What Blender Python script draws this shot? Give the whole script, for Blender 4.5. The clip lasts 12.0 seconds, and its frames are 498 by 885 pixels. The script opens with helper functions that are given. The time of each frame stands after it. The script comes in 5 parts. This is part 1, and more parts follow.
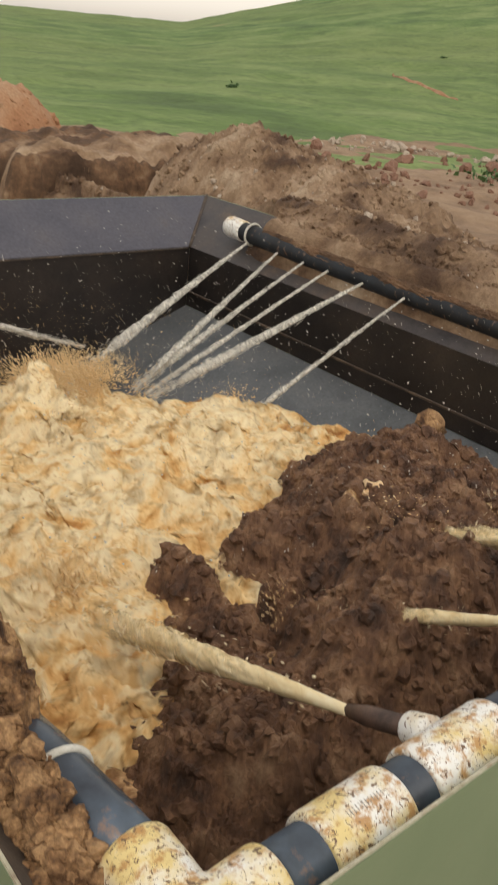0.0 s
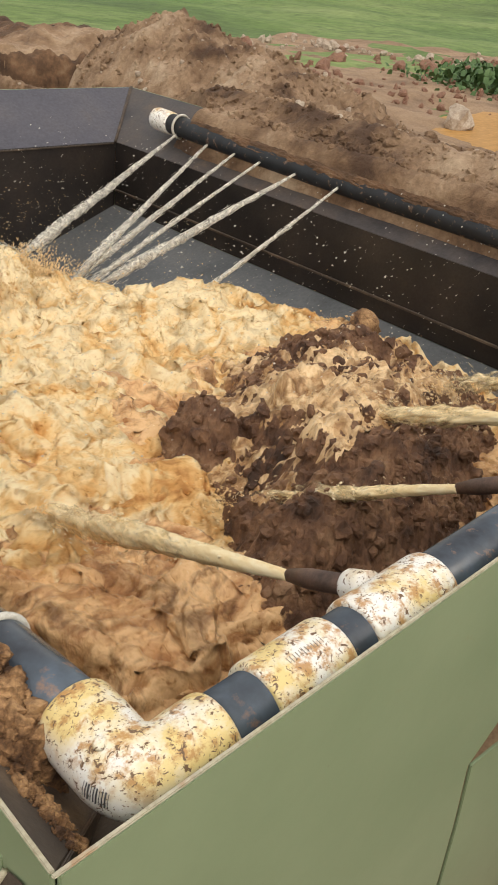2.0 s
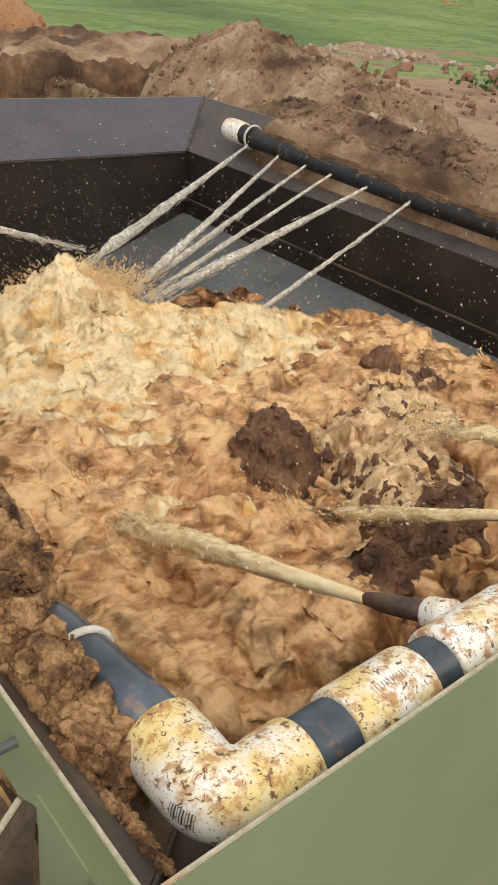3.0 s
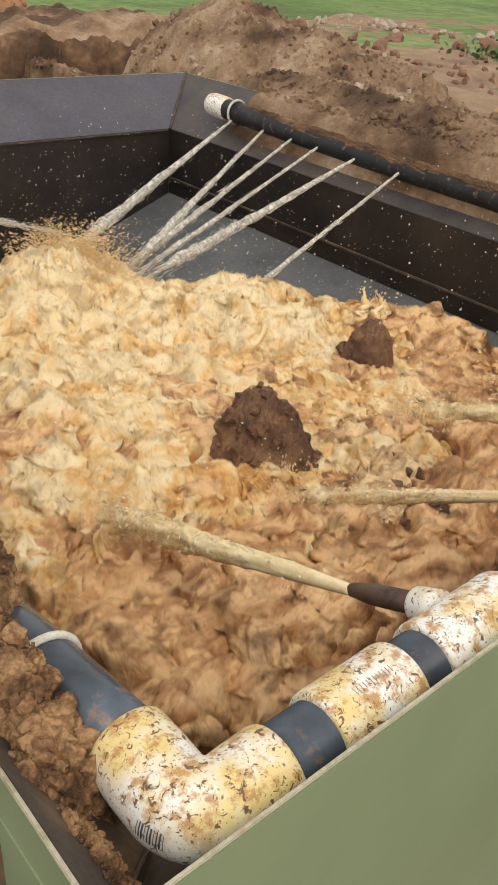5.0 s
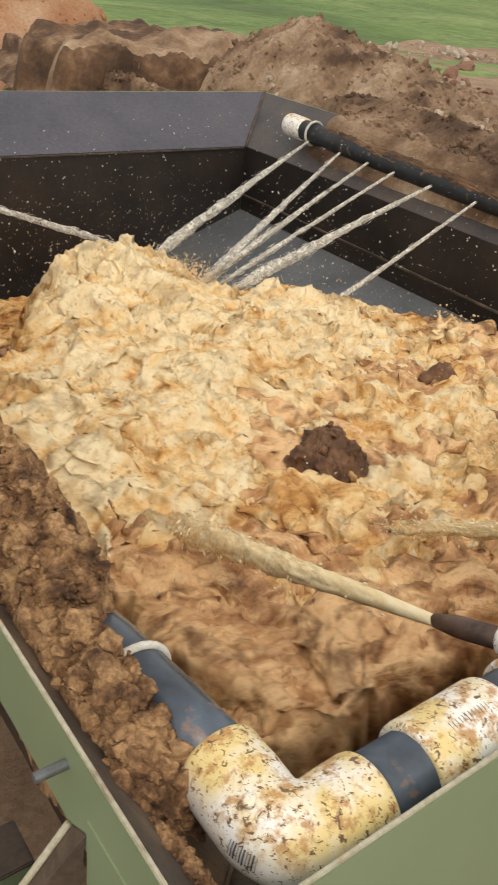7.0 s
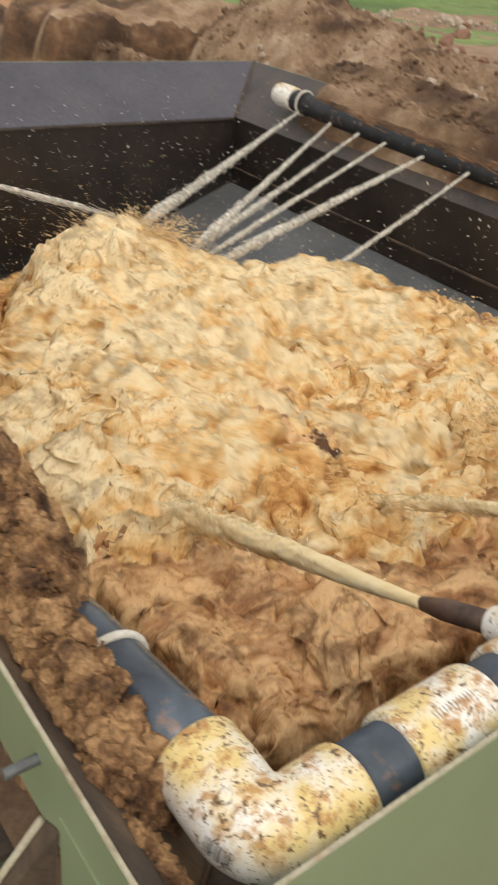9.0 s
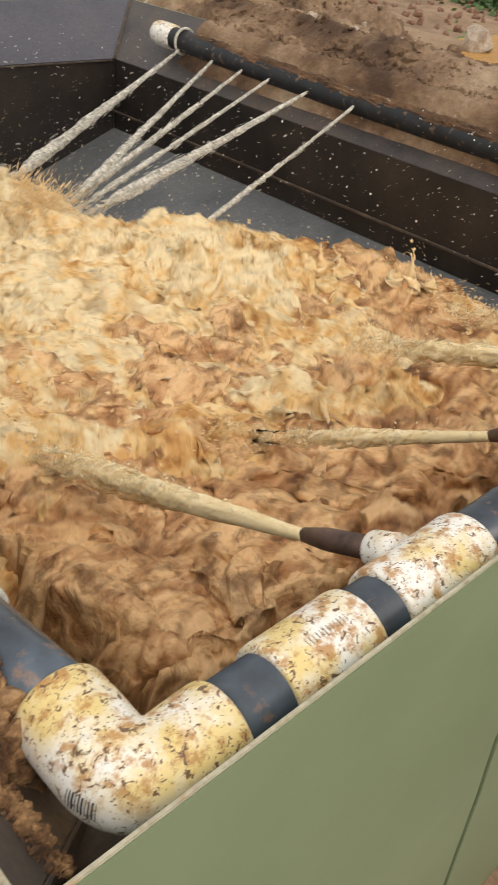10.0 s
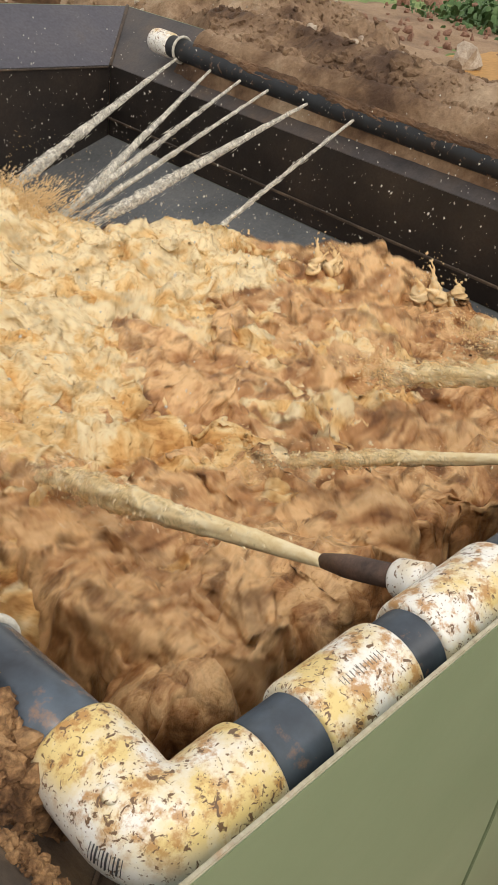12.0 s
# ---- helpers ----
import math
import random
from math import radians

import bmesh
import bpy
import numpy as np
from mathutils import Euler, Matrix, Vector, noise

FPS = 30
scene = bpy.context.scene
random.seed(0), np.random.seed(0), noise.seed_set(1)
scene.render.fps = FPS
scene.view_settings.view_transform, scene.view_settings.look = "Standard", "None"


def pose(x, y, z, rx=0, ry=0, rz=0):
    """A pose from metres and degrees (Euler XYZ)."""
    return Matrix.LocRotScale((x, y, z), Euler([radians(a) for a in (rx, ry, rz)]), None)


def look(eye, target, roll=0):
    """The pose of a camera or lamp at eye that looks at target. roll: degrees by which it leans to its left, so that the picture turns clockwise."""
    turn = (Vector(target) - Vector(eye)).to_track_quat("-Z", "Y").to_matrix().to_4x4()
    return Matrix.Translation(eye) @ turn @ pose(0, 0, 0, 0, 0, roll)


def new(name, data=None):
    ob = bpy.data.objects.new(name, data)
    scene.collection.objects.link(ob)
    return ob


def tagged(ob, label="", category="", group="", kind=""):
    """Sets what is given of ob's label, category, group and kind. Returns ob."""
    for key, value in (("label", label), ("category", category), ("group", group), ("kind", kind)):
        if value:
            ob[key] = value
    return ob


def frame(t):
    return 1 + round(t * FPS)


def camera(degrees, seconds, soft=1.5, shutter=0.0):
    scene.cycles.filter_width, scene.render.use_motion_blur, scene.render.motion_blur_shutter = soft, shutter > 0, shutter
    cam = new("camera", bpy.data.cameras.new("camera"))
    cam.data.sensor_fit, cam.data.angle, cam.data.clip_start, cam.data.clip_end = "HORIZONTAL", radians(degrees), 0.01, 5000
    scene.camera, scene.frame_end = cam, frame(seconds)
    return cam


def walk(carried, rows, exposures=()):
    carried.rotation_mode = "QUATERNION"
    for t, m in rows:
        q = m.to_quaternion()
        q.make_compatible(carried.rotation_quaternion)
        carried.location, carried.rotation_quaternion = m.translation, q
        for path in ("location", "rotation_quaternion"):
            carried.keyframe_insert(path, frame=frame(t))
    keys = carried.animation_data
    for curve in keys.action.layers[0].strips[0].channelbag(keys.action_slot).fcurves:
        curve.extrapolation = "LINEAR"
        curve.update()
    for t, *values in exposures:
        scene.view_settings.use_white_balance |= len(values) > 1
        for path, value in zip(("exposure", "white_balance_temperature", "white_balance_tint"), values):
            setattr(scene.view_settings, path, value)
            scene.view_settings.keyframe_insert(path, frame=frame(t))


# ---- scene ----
cam = camera(33.0, 12.0, shutter=0.5)
PATH = [
    (0, (-0.465, -0.605, 1.092), (0.733, 0.761, 0.255), 6.1),
    (0.5, (-0.436, -0.604, 1.028), (0.783, 0.691, 0.111), 6.3),
    (1, (-0.391, -0.636, 1.0), (0.881, 0.557, 0.021), 6.5),
    (1.5, (-0.417, -0.638, 0.99), (0.854, 0.556, 0.01), 6.0),
    (2, (-0.449, -0.628, 0.985), (0.807, 0.568, -0.012), 6.4),
    (2.5, (-0.466, -0.616, 1.006), (0.755, 0.623, 0.019), 6.5),
    (3, (-0.49, -0.572, 1.001), (0.681, 0.707, 0.005), 6.6),
    (5, (-0.398, -0.546, 0.974), (0.757, 0.716, -0.062), 4.8),
    (5.5, (-0.39, -0.536, 0.976), (0.758, 0.741, -0.05), 4.7),
    (6, (-0.407, -0.516, 0.97), (0.73, 0.784, -0.039), 5.5),
    (6.5, (-0.438, -0.506, 0.98), (0.678, 0.816, -0.023), 6.3),
    (7, (-0.471, -0.483, 0.967), (0.618, 0.857, -0.043), 6.8),
    (7.2, (-0.479, -0.471, 0.972), (0.596, 0.886, -0.028), 6.7),
    (8.8, (-0.443, -0.458, 0.947), (0.614, 0.893, -0.082), 6.3),
    (9, (-0.419, -0.464, 0.953), (0.662, 0.845, -0.106), 6.5),
    (9.5, (-0.377, -0.47, 0.871), (0.758, 0.739, -0.248), 7.1),
    (10, (-0.326, -0.495, 0.89), (0.876, 0.643, -0.233), 6.7),
    (10.5, (-0.312, -0.495, 0.89), (0.941, 0.605, -0.214), 7.4),
    (11, (-0.313, -0.457, 0.887), (0.95, 0.648, -0.201), 8.1),
    (11.5, (-0.318, -0.417, 0.876), (0.925, 0.703, -0.22), 8.4),
    (12, (-0.332, -0.406, 0.865), (0.911, 0.71, -0.233), 8.5),
]
walk(cam, [(t, look(eye, target, roll)) for t, eye, target, roll in PATH], [(0, -0.35, 7100, 12), (0.5, -0.31, 7100, 12), (1.1, -0.04, 7100, 12), (3, -0.09, 7100, 12), (12, -0.13, 7100, 12)])

# ---- sky, sun ----
world = bpy.data.worlds.new("sky")
scene.world = world
world.use_nodes = True
wn = world.node_tree.nodes
sky = wn.new("ShaderNodeTexSky")
sky.sky_type, sky.sun_disc = "NISHITA", False
sky.sun_elevation, sky.sun_rotation = radians(58), radians(200)
sky.air_density, sky.dust_density, sky.ozone_density = 2.0, 1.6, 1.0
tame = wn.new("ShaderNodeHueSaturation")
tame.inputs["Saturation"].default_value = 0.2
world.node_tree.links.new(sky.outputs["Color"], tame.inputs["Color"])
world.node_tree.links.new(tame.outputs["Color"], wn["Background"].inputs["Color"])
wn["Background"].inputs["Strength"].default_value = 0.23
sun = new("sun", bpy.data.lights.new("sun", "SUN"))
sun.data.energy, sun.data.angle, sun.data.color = 0.55, radians(16), (1.0, 0.95, 0.87)
sun.matrix_world = look((0, 0, 20), (0 + 20 * math.sin(radians(20)) * 0.62, 20 * math.cos(radians(20)) * 0.62, 0))


# ---- numeric noise ----
def lattice(ix, iy, seed):
    h = (ix.astype(np.int64) * 374761393 + iy.astype(np.int64) * 668265263 + seed * 974711) & 0x7FFFFFFF
    h = ((h ^ (h >> 13)) * 1274126177) & 0x7FFFFFFF
    return ((h ^ (h >> 16)) & 0xFFFF) / 65535.0


def value_noise(x, y, seed=0):
    x, y = np.asarray(x, float), np.asarray(y, float)
    ix, iy = np.floor(x), np.floor(y)
    fx, fy = x - ix, y - iy
    fx, fy = fx * fx * (3 - 2 * fx), fy * fy * (3 - 2 * fy)
    a, b = lattice(ix, iy, seed), lattice(ix + 1, iy, seed)
    c, d = lattice(ix, iy + 1, seed), lattice(ix + 1, iy + 1, seed)
    return (a + (b - a) * fx) * (1 - fy) + (c + (d - c) * fx) * fy - 0.5


def fbm(x, y, octaves=5, seed=0, gain=0.5):
    total, amp, f = 0.0, 1.0, 1.0
    for o in range(octaves):
        total = total + amp * value_noise(x * f + 17.3 * o, y * f - 9.1 * o, seed + o)
        amp, f = amp * gain, f * 2.03
    return total


def ridged(x, y, octaves=5, seed=0, gain=0.55):
    total, amp, f = 0.0, 1.0, 1.0
    for o in range(octaves):
        total = total + amp * (0.5 - 2 * np.abs(value_noise(x * f + 5.7 * o, y * f + 3.3 * o, seed + o)))
        amp, f = amp * gain, f * 2.07
    return total


def billow(x, y, octaves=5, seed=0, gain=0.55):
    """Rounded heads with creases between them."""
    total, amp, f = 0.0, 1.0, 1.0
    for o in range(octaves):
        total = total + amp * (2 * np.abs(value_noise(x * f + 5.7 * o, y * f + 3.3 * o, seed + o)) - 0.5)
        amp, f = amp * gain, f * 2.07
    return total


def bump_at(x, y, cx, cy, rx, ry, turn=0.0):
    c, s = math.cos(radians(turn)), math.sin(radians(turn))
    u, v = ((x - cx) * c + (y - cy) * s) / rx, (-(x - cx) * s + (y - cy) * c) / ry
    return np.exp(-(u * u + v * v))


def smooth(a, b, v):
    t = np.clip((v - a) / (b - a), 0, 1)
    return t * t * (3 - 2 * t)


# ---- materials ----
def material(name):
    m = bpy.data.materials.new(name)
    m.use_nodes = True
    return m, m.node_tree.nodes, m.node_tree.links, m.node_tree.nodes["Principled BSDF"]


def noise_node(n, l, scale, detail=6.0, rough=0.55, space="Object", distort=0.0, stretch=False):
    co = n.new("ShaderNodeTexCoord")
    t = n.new("ShaderNodeTexNoise")
    if stretch:
        run = n.new("ShaderNodeMapping")
        run.inputs["Rotation"].default_value[2] = radians(-123)
        run.inputs["Scale"].default_value = (0.75, 1.1, 0.9)
        l.new(co.outputs[space], run.inputs["Vector"])
        l.new(run.outputs["Vector"], t.inputs["Vector"])
    t.inputs["Scale"].default_value, t.inputs["Detail"].default_value = scale, detail
    t.inputs["Roughness"].default_value, t.inputs["Distortion"].default_value = rough, distort
    if not stretch:
        l.new(co.outputs[space], t.inputs["Vector"])
    return t


def ramp(n, l, source, stops):
    r = n.new("ShaderNodeValToRGB")
    while len(r.color_ramp.elements) < len(stops):
        r.color_ramp.elements.new(0.5)
    for e, (p, c) in zip(r.color_ramp.elements, stops):
        e.position = p
        e.color = (*c, 1) if len(c) == 3 else c
    l.new(source, r.inputs["Fac"])
    return r


def mix(n, l, fac, a, b, kind="MIX"):
    m = n.new("ShaderNodeMix")
    m.data_type, m.blend_type = "RGBA", kind
    for socket, value in ((m.inputs[0], fac), (m.inputs[6], a), (m.inputs[7], b)):
        if isinstance(value, (int, float)):
            socket.default_value = value
        elif isinstance(value, tuple):
            socket.default_value = (*value, 1)
        else:
            l.new(value, socket)
    return m.outputs[2]


def bump(n, l, b, sources):
    last = None
    for out, strength, dist in sources:
        k = n.new("ShaderNodeBump")
        k.inputs["Strength"].default_value, k.inputs["Distance"].default_value = strength, dist
        l.new(out, k.inputs["Height"])
        if last:
            l.new(last.outputs["Normal"], k.inputs["Normal"])
        last = k
    l.new(last.outputs["Normal"], b.inputs["Normal"])


def speckled(name, stops, scale, fine, rough=0.8, height=0.01, fine_height=0.004, metal=0.0, tint=None, coat=0.0):
    """A two-scale surface: a broad noise through a ramp, multiplied by a fine grain, with relief."""
    m, n, l, b = material(name)
    big, small = noise_node(n, l, scale, 8, 0.6), noise_node(n, l, fine, 8, 0.7)
    colour = ramp(n, l, big.outputs["Fac"], stops).outputs["Color"]
    grain = ramp(n, l, small.outputs["Fac"], tint or [(0.3, (0.62, 0.6, 0.58)), (0.7, (1, 1, 1))]).outputs["Color"]
    l.new(mix(n, l, 1.0, colour, grain, "MULTIPLY"), b.inputs["Base Color"])
    b.inputs["Roughness"].default_value, b.inputs["Metallic"].default_value = rough, metal
    b.inputs["Coat Weight"].default_value = coat
    bump(n, l, b, [(big.outputs["Fac"], 0.5, height), (small.outputs["Fac"], 0.6, fine_height)])
    return m


soil_brown = speckled("soil_brown", [(0.3, (0.20, 0.125, 0.075)), (0.5, (0.33, 0.215, 0.13)), (0.7, (0.42, 0.29, 0.18))], 1.6, 38, 0.95, 0.05, 0.02)
soil_mound = speckled("soil_mound", [(0.36, (0.10, 0.054, 0.03)), (0.46, (0.24, 0.146, 0.083)), (0.56, (0.37, 0.245, 0.15)), (0.7, (0.54, 0.40, 0.27))], 2.4, 34, 0.95, 0.08, 0.04)
soil_bank = speckled("soil_bank", [(0.36, (0.075, 0.041, 0.022)), (0.47, (0.14, 0.078, 0.042)), (0.55, (0.235, 0.132, 0.07)), (0.66, (0.39, 0.26, 0.155))], 2.6, 22, 0.95, 0.12, 0.05)
# Paler than soil_bank: dry soil, plus the light on the bank's top.
soil_lit_crust = speckled("soil_lit_crust", [(0.34, (0.15, 0.087, 0.05)), (0.48, (0.30, 0.19, 0.11)), (0.66, (0.50, 0.36, 0.235))], 2.4, 22, 0.95, 0.06, 0.03)
LEAF = speckled("leaf_green", [(0.3, (0.045, 0.10, 0.03)), (0.55, (0.08, 0.16, 0.045)), (0.75, (0.13, 0.21, 0.07))], 2.0, 30, 0.7, 0.01, 0.004)
POOL = speckled("pool_water", [(0.3, (0.46, 0.24, 0.07)), (0.7, (0.54, 0.30, 0.10))], 0.7, 8, 0.6, 0.002, 0.001)
POOL.node_tree.nodes["Principled BSDF"].inputs["Specular IOR Level"].default_value = 0.15
soil_dark = speckled("soil_dark", [(0.32, (0.055, 0.025, 0.012)), (0.45, (0.15, 0.070, 0.034)), (0.57, (0.27, 0.14, 0.07)), (0.70, (0.42, 0.255, 0.145))], 9, 60, 0.6, 0.04, 0.03)
soil_orange = speckled("soil_orange", [(0.3, (0.27, 0.115, 0.055)), (0.5, (0.42, 0.21, 0.105)), (0.65, (0.52, 0.34, 0.21))], 1.2, 30, 0.95, 0.05, 0.02)
# Soil tones widened by noise to paint in lit clumps and dark gaps.
soil_clod = speckled("soil_clod", [(0.36, (0.085, 0.042, 0.02)), (0.48, (0.25, 0.135, 0.06)), (0.60, (0.48, 0.295, 0.145))], 15, 120, 0.95, 0.012, 0.006, tint=[(0.3, (0.45, 0.42, 0.4)), (0.65, (1.05, 1.0, 0.95))])
stone_pale = speckled("stone_pale", [(0.3, (0.36, 0.27, 0.2)), (0.6, (0.55, 0.46, 0.36)), (0.8, (0.68, 0.6, 0.5))], 5, 60, 0.9, 0.02, 0.006)
stone_red = speckled("stone_red", [(0.3, (0.2, 0.1, 0.065)), (0.6, (0.33, 0.18, 0.12)), (0.8, (0.42, 0.27, 0.2))], 5, 60, 0.9, 0.02, 0.006)
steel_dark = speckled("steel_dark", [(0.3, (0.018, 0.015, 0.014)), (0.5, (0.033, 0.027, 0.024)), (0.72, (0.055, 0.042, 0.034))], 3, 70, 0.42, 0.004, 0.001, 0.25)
steel_blue = speckled("steel_blue", [(0.3, (0.068, 0.066, 0.082)), (0.5, (0.095, 0.092, 0.112)), (0.62, (0.11, 0.104, 0.12)), (0.78, (0.13, 0.105, 0.095))], 2.2, 50, 0.55, 0.003, 0.001, 0.2)
steel_stained = speckled("steel_stained", [(0.3, (0.045, 0.040, 0.042)), (0.48, (0.08, 0.068, 0.064)), (0.6, (0.10, 0.078, 0.066)), (0.75, (0.19, 0.125, 0.08))], 4, 60, 0.5, 0.003, 0.001, 0.2)
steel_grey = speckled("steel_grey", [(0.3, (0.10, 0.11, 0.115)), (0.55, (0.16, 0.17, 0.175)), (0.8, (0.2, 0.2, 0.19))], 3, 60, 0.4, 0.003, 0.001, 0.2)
steel_muddy = speckled("steel_muddy", [(0.3, (0.045, 0.035, 0.028)), (0.5, (0.09, 0.065, 0.047)), (0.7, (0.2, 0.14, 0.09))], 7, 90, 0.7, 0.004, 0.002, 0.1)
edge_worn = speckled("edge_worn", [(0.3, (0.26, 0.18, 0.11)), (0.46, (0.48, 0.44, 0.31)), (0.58, (0.52, 0.48, 0.36)), (0.7, (0.44, 0.26, 0.13))], 12, 90, 0.6, 0.003, 0.001)
rust_pipe = speckled("rust_pipe", [(0.3, (0.07, 0.045, 0.035)), (0.5, (0.13, 0.08, 0.06)), (0.7, (0.21, 0.12, 0.08))], 18, 160, 0.55, 0.002, 0.001, 0.3)
rope_white = speckled("rope_white", [(0.3, (0.5, 0.46, 0.36)), (0.6, (0.74, 0.72, 0.64))], 40, 300, 0.8, 0.002, 0.001)
timber_old = speckled("timber_old", [(0.3, (0.10, 0.08, 0.06)), (0.6, (0.2, 0.15, 0.1)), (0.8, (0.42, 0.38, 0.3))], 9, 80, 0.9, 0.004, 0.002)
ink_grey = speckled("ink_grey", [(0.3, (0.22, 0.2, 0.17)), (0.7, (0.4, 0.36, 0.3))], 60, 150, 0.6, 0.001, 0.0005)
ink_dark = speckled("ink_dark", [(0.3, (0.05, 0.05, 0.055)), (0.7, (0.1, 0.1, 0.1))], 30, 90, 0.6, 0.001, 0.0005)


def green_paint():
    m, n, l, b = material("green_paint")
    big, small, drip = noise_node(n, l, 2.2, 6), noise_node(n, l, 60, 8, 0.7), noise_node(n, l, 26, 10, 0.75)
    base = ramp(n, l, big.outputs["Fac"], [(0.3, (0.20, 0.26, 0.15)), (0.7, (0.255, 0.315, 0.19))]).outputs["Color"]
    spots = ramp(n, l, drip.outputs["Fac"], [(0.66, (0, 0, 0)), (0.71, (1, 1, 1))]).outputs["Color"]
    body = mix(n, l, spots, base, (0.13, 0.085, 0.05))
    rust = ramp(n, l, noise_node(n, l, 9, 8, 0.7, distort=0.5).outputs["Fac"], [(0.66, (0, 0, 0)), (0.78, (0.55, 0.55, 0.55))]).outputs["Color"]
    body = mix(n, l, rust, body, (0.26, 0.19, 0.09))
    l.new(body, b.inputs["Base Color"])
    b.inputs["Roughness"].default_value = 0.38
    bump(n, l, b, [(big.outputs["Fac"], 0.25, 0.01), (small.outputs["Fac"], 0.12, 0.001)])
    return m


def pvc_white():
    m, n, l, b = material("pvc_splattered")
    co = n.new("ShaderNodeTexCoord")
    sep = n.new("ShaderNodeSeparateXYZ")
    l.new(co.outputs["Object"], sep.inputs["Vector"])
    stain, speck, fleck, fine = noise_node(n, l, 11, 7, 0.6), noise_node(n, l, 90, 4, 0.55, distort=0.9), noise_node(n, l, 190, 3, 0.5), noise_node(n, l, 38, 8, 0.7)
    up = n.new("ShaderNodeMapRange")
    up.inputs["From Min"].default_value, up.inputs["From Max"].default_value = 0.004, 0.044
    l.new(sep.outputs["Z"], up.inputs["Value"])
    base = mix(n, l, ramp(n, l, fine.outputs["Fac"], [(0.35, (0, 0, 0)), (0.7, (1, 1, 1))]).outputs["Color"], (0.83, 0.82, 0.78), (0.76, 0.72, 0.62))
    yellow = n.new("ShaderNodeMath")
    yellow.operation = "MULTIPLY"
    l.new(up.outputs["Result"], yellow.inputs[0])
    l.new(ramp(n, l, stain.outputs["Fac"], [(0.42, (0.02, 0.02, 0.02)), (0.58, (1, 1, 1))]).outputs["Color"], yellow.inputs[1])
    body = mix(n, l, yellow.outputs[0], base, (0.72, 0.56, 0.24))
    rusty = n.new("ShaderNodeMath")
    rusty.operation = "MULTIPLY"
    l.new(up.outputs["Result"], rusty.inputs[0])
    l.new(ramp(n, l, fine.outputs["Fac"], [(0.49, (0, 0, 0)), (0.60, (0.9, 0.9, 0.9))]).outputs["Color"], rusty.inputs[1])
    body = mix(n, l, rusty.outputs[0], body, (0.46, 0.23, 0.07))
    marks = ramp(n, l, speck.outputs["Fac"], [(0.595, (0, 0, 0)), (0.625, (1, 1, 1))]).outputs["Color"]
    body = mix(n, l, marks, body, (0.16, 0.09, 0.045))
    tiny = ramp(n, l, fleck.outputs["Fac"], [(0.64, (0, 0, 0)), (0.67, (1, 1, 1))]).outputs["Color"]
    body = mix(n, l, tiny, body, (0.22, 0.13, 0.07))
    l.new(body, b.inputs["Base Color"])
    b.inputs["Roughness"].default_value = 0.42
    bump(n, l, b, [(speck.outputs["Fac"], 0.3, 0.002), (fine.outputs["Fac"], 0.15, 0.001)])
    return m


def pipe_black(name, tone, rough):
    m, n, l, b = material(name)
    big, fine, mud = noise_node(n, l, 9, 6), noise_node(n, l, 70, 8, 0.7), noise_node(n, l, 24, 7, 0.65)
    base = ramp(n, l, big.outputs["Fac"], [(0.3, (0.014 * tone, 0.016 * tone, 0.02 * tone)), (0.55, (0.03 * tone, 0.038 * tone, 0.048 * tone)), (0.75, (0.05 * tone, 0.066 * tone, 0.085 * tone))]).outputs["Color"]
    marks = ramp(n, l, mud.outputs["Fac"], [(0.58, (0, 0, 0)), (0.68, (0.8, 0.8, 0.8))]).outputs["Color"]
    l.new(mix(n, l, marks, base, (0.24, 0.14, 0.09)), b.inputs["Base Color"])
    b.inputs["Roughness"].default_value = rough
    bump(n, l, b, [(fine.outputs["Fac"], 0.15, 0.001)])
    return m


def grass_cover():
    m, n, l, b = material("grass_cover")
    wide, mid, fine = noise_node(n, l, 0.012, 6, 0.55), noise_node(n, l, 0.12, 8, 0.65), noise_node(n, l, 2.2, 8, 0.7)
    base = ramp(n, l, mid.outputs["Fac"], [(0.34, (0.055, 0.105, 0.022)), (0.48, (0.115, 0.195, 0.042)), (0.66, (0.22, 0.29, 0.095))]).outputs["Color"]
    olive = ramp(n, l, wide.outputs["Fac"], [(0.38, (0, 0, 0)), (0.66, (0.75, 0.75, 0.75))]).outputs["Color"]
    base = mix(n, l, olive, base, (0.19, 0.235, 0.065))
    tuft = ramp(n, l, noise_node(n, l, 0.55, 6, 0.65).outputs["Fac"], [(0.34, (0.74, 0.78, 0.72)), (0.5, (1, 1, 1))]).outputs["Color"]
    base = mix(n, l, 1.0, base, tuft, "MULTIPLY")
    earth = ramp(n, l, noise_node(n, l, 0.03, 5, 0.6).outputs["Fac"], [(0.66, (0, 0, 0)), (0.72, (1, 1, 1))]).outputs["Color"]
    base = mix(n, l, earth, base, (0.33, 0.2, 0.12))
    grain = ramp(n, l, fine.outputs["Fac"], [(0.3, (0.6, 0.6, 0.6)), (0.7, (1.1, 1.1, 1.1))]).outputs["Color"]
    l.new(mix(n, l, 1.0, base, grain, "MULTIPLY"), b.inputs["Base Color"])
    b.inputs["Roughness"].default_value = 0.95
    bump(n, l, b, [(mid.outputs["Fac"], 0.22, 0.3), (fine.outputs["Fac"], 0.4, 0.1)])
    return m


def through_lit(n, l, b, share, colour):
    """Froth and thin water let light through: part of the surface is translucent."""
    out = n["Material Output"]
    glow = n.new("ShaderNodeBsdfTranslucent")
    l.new(colour, glow.inputs["Color"])
    m = n.new("ShaderNodeMixShader")
    m.inputs[0].default_value = share
    l.new(b.outputs[0], m.inputs[1])
    l.new(glow.outputs[0], m.inputs[2])
    return m, out


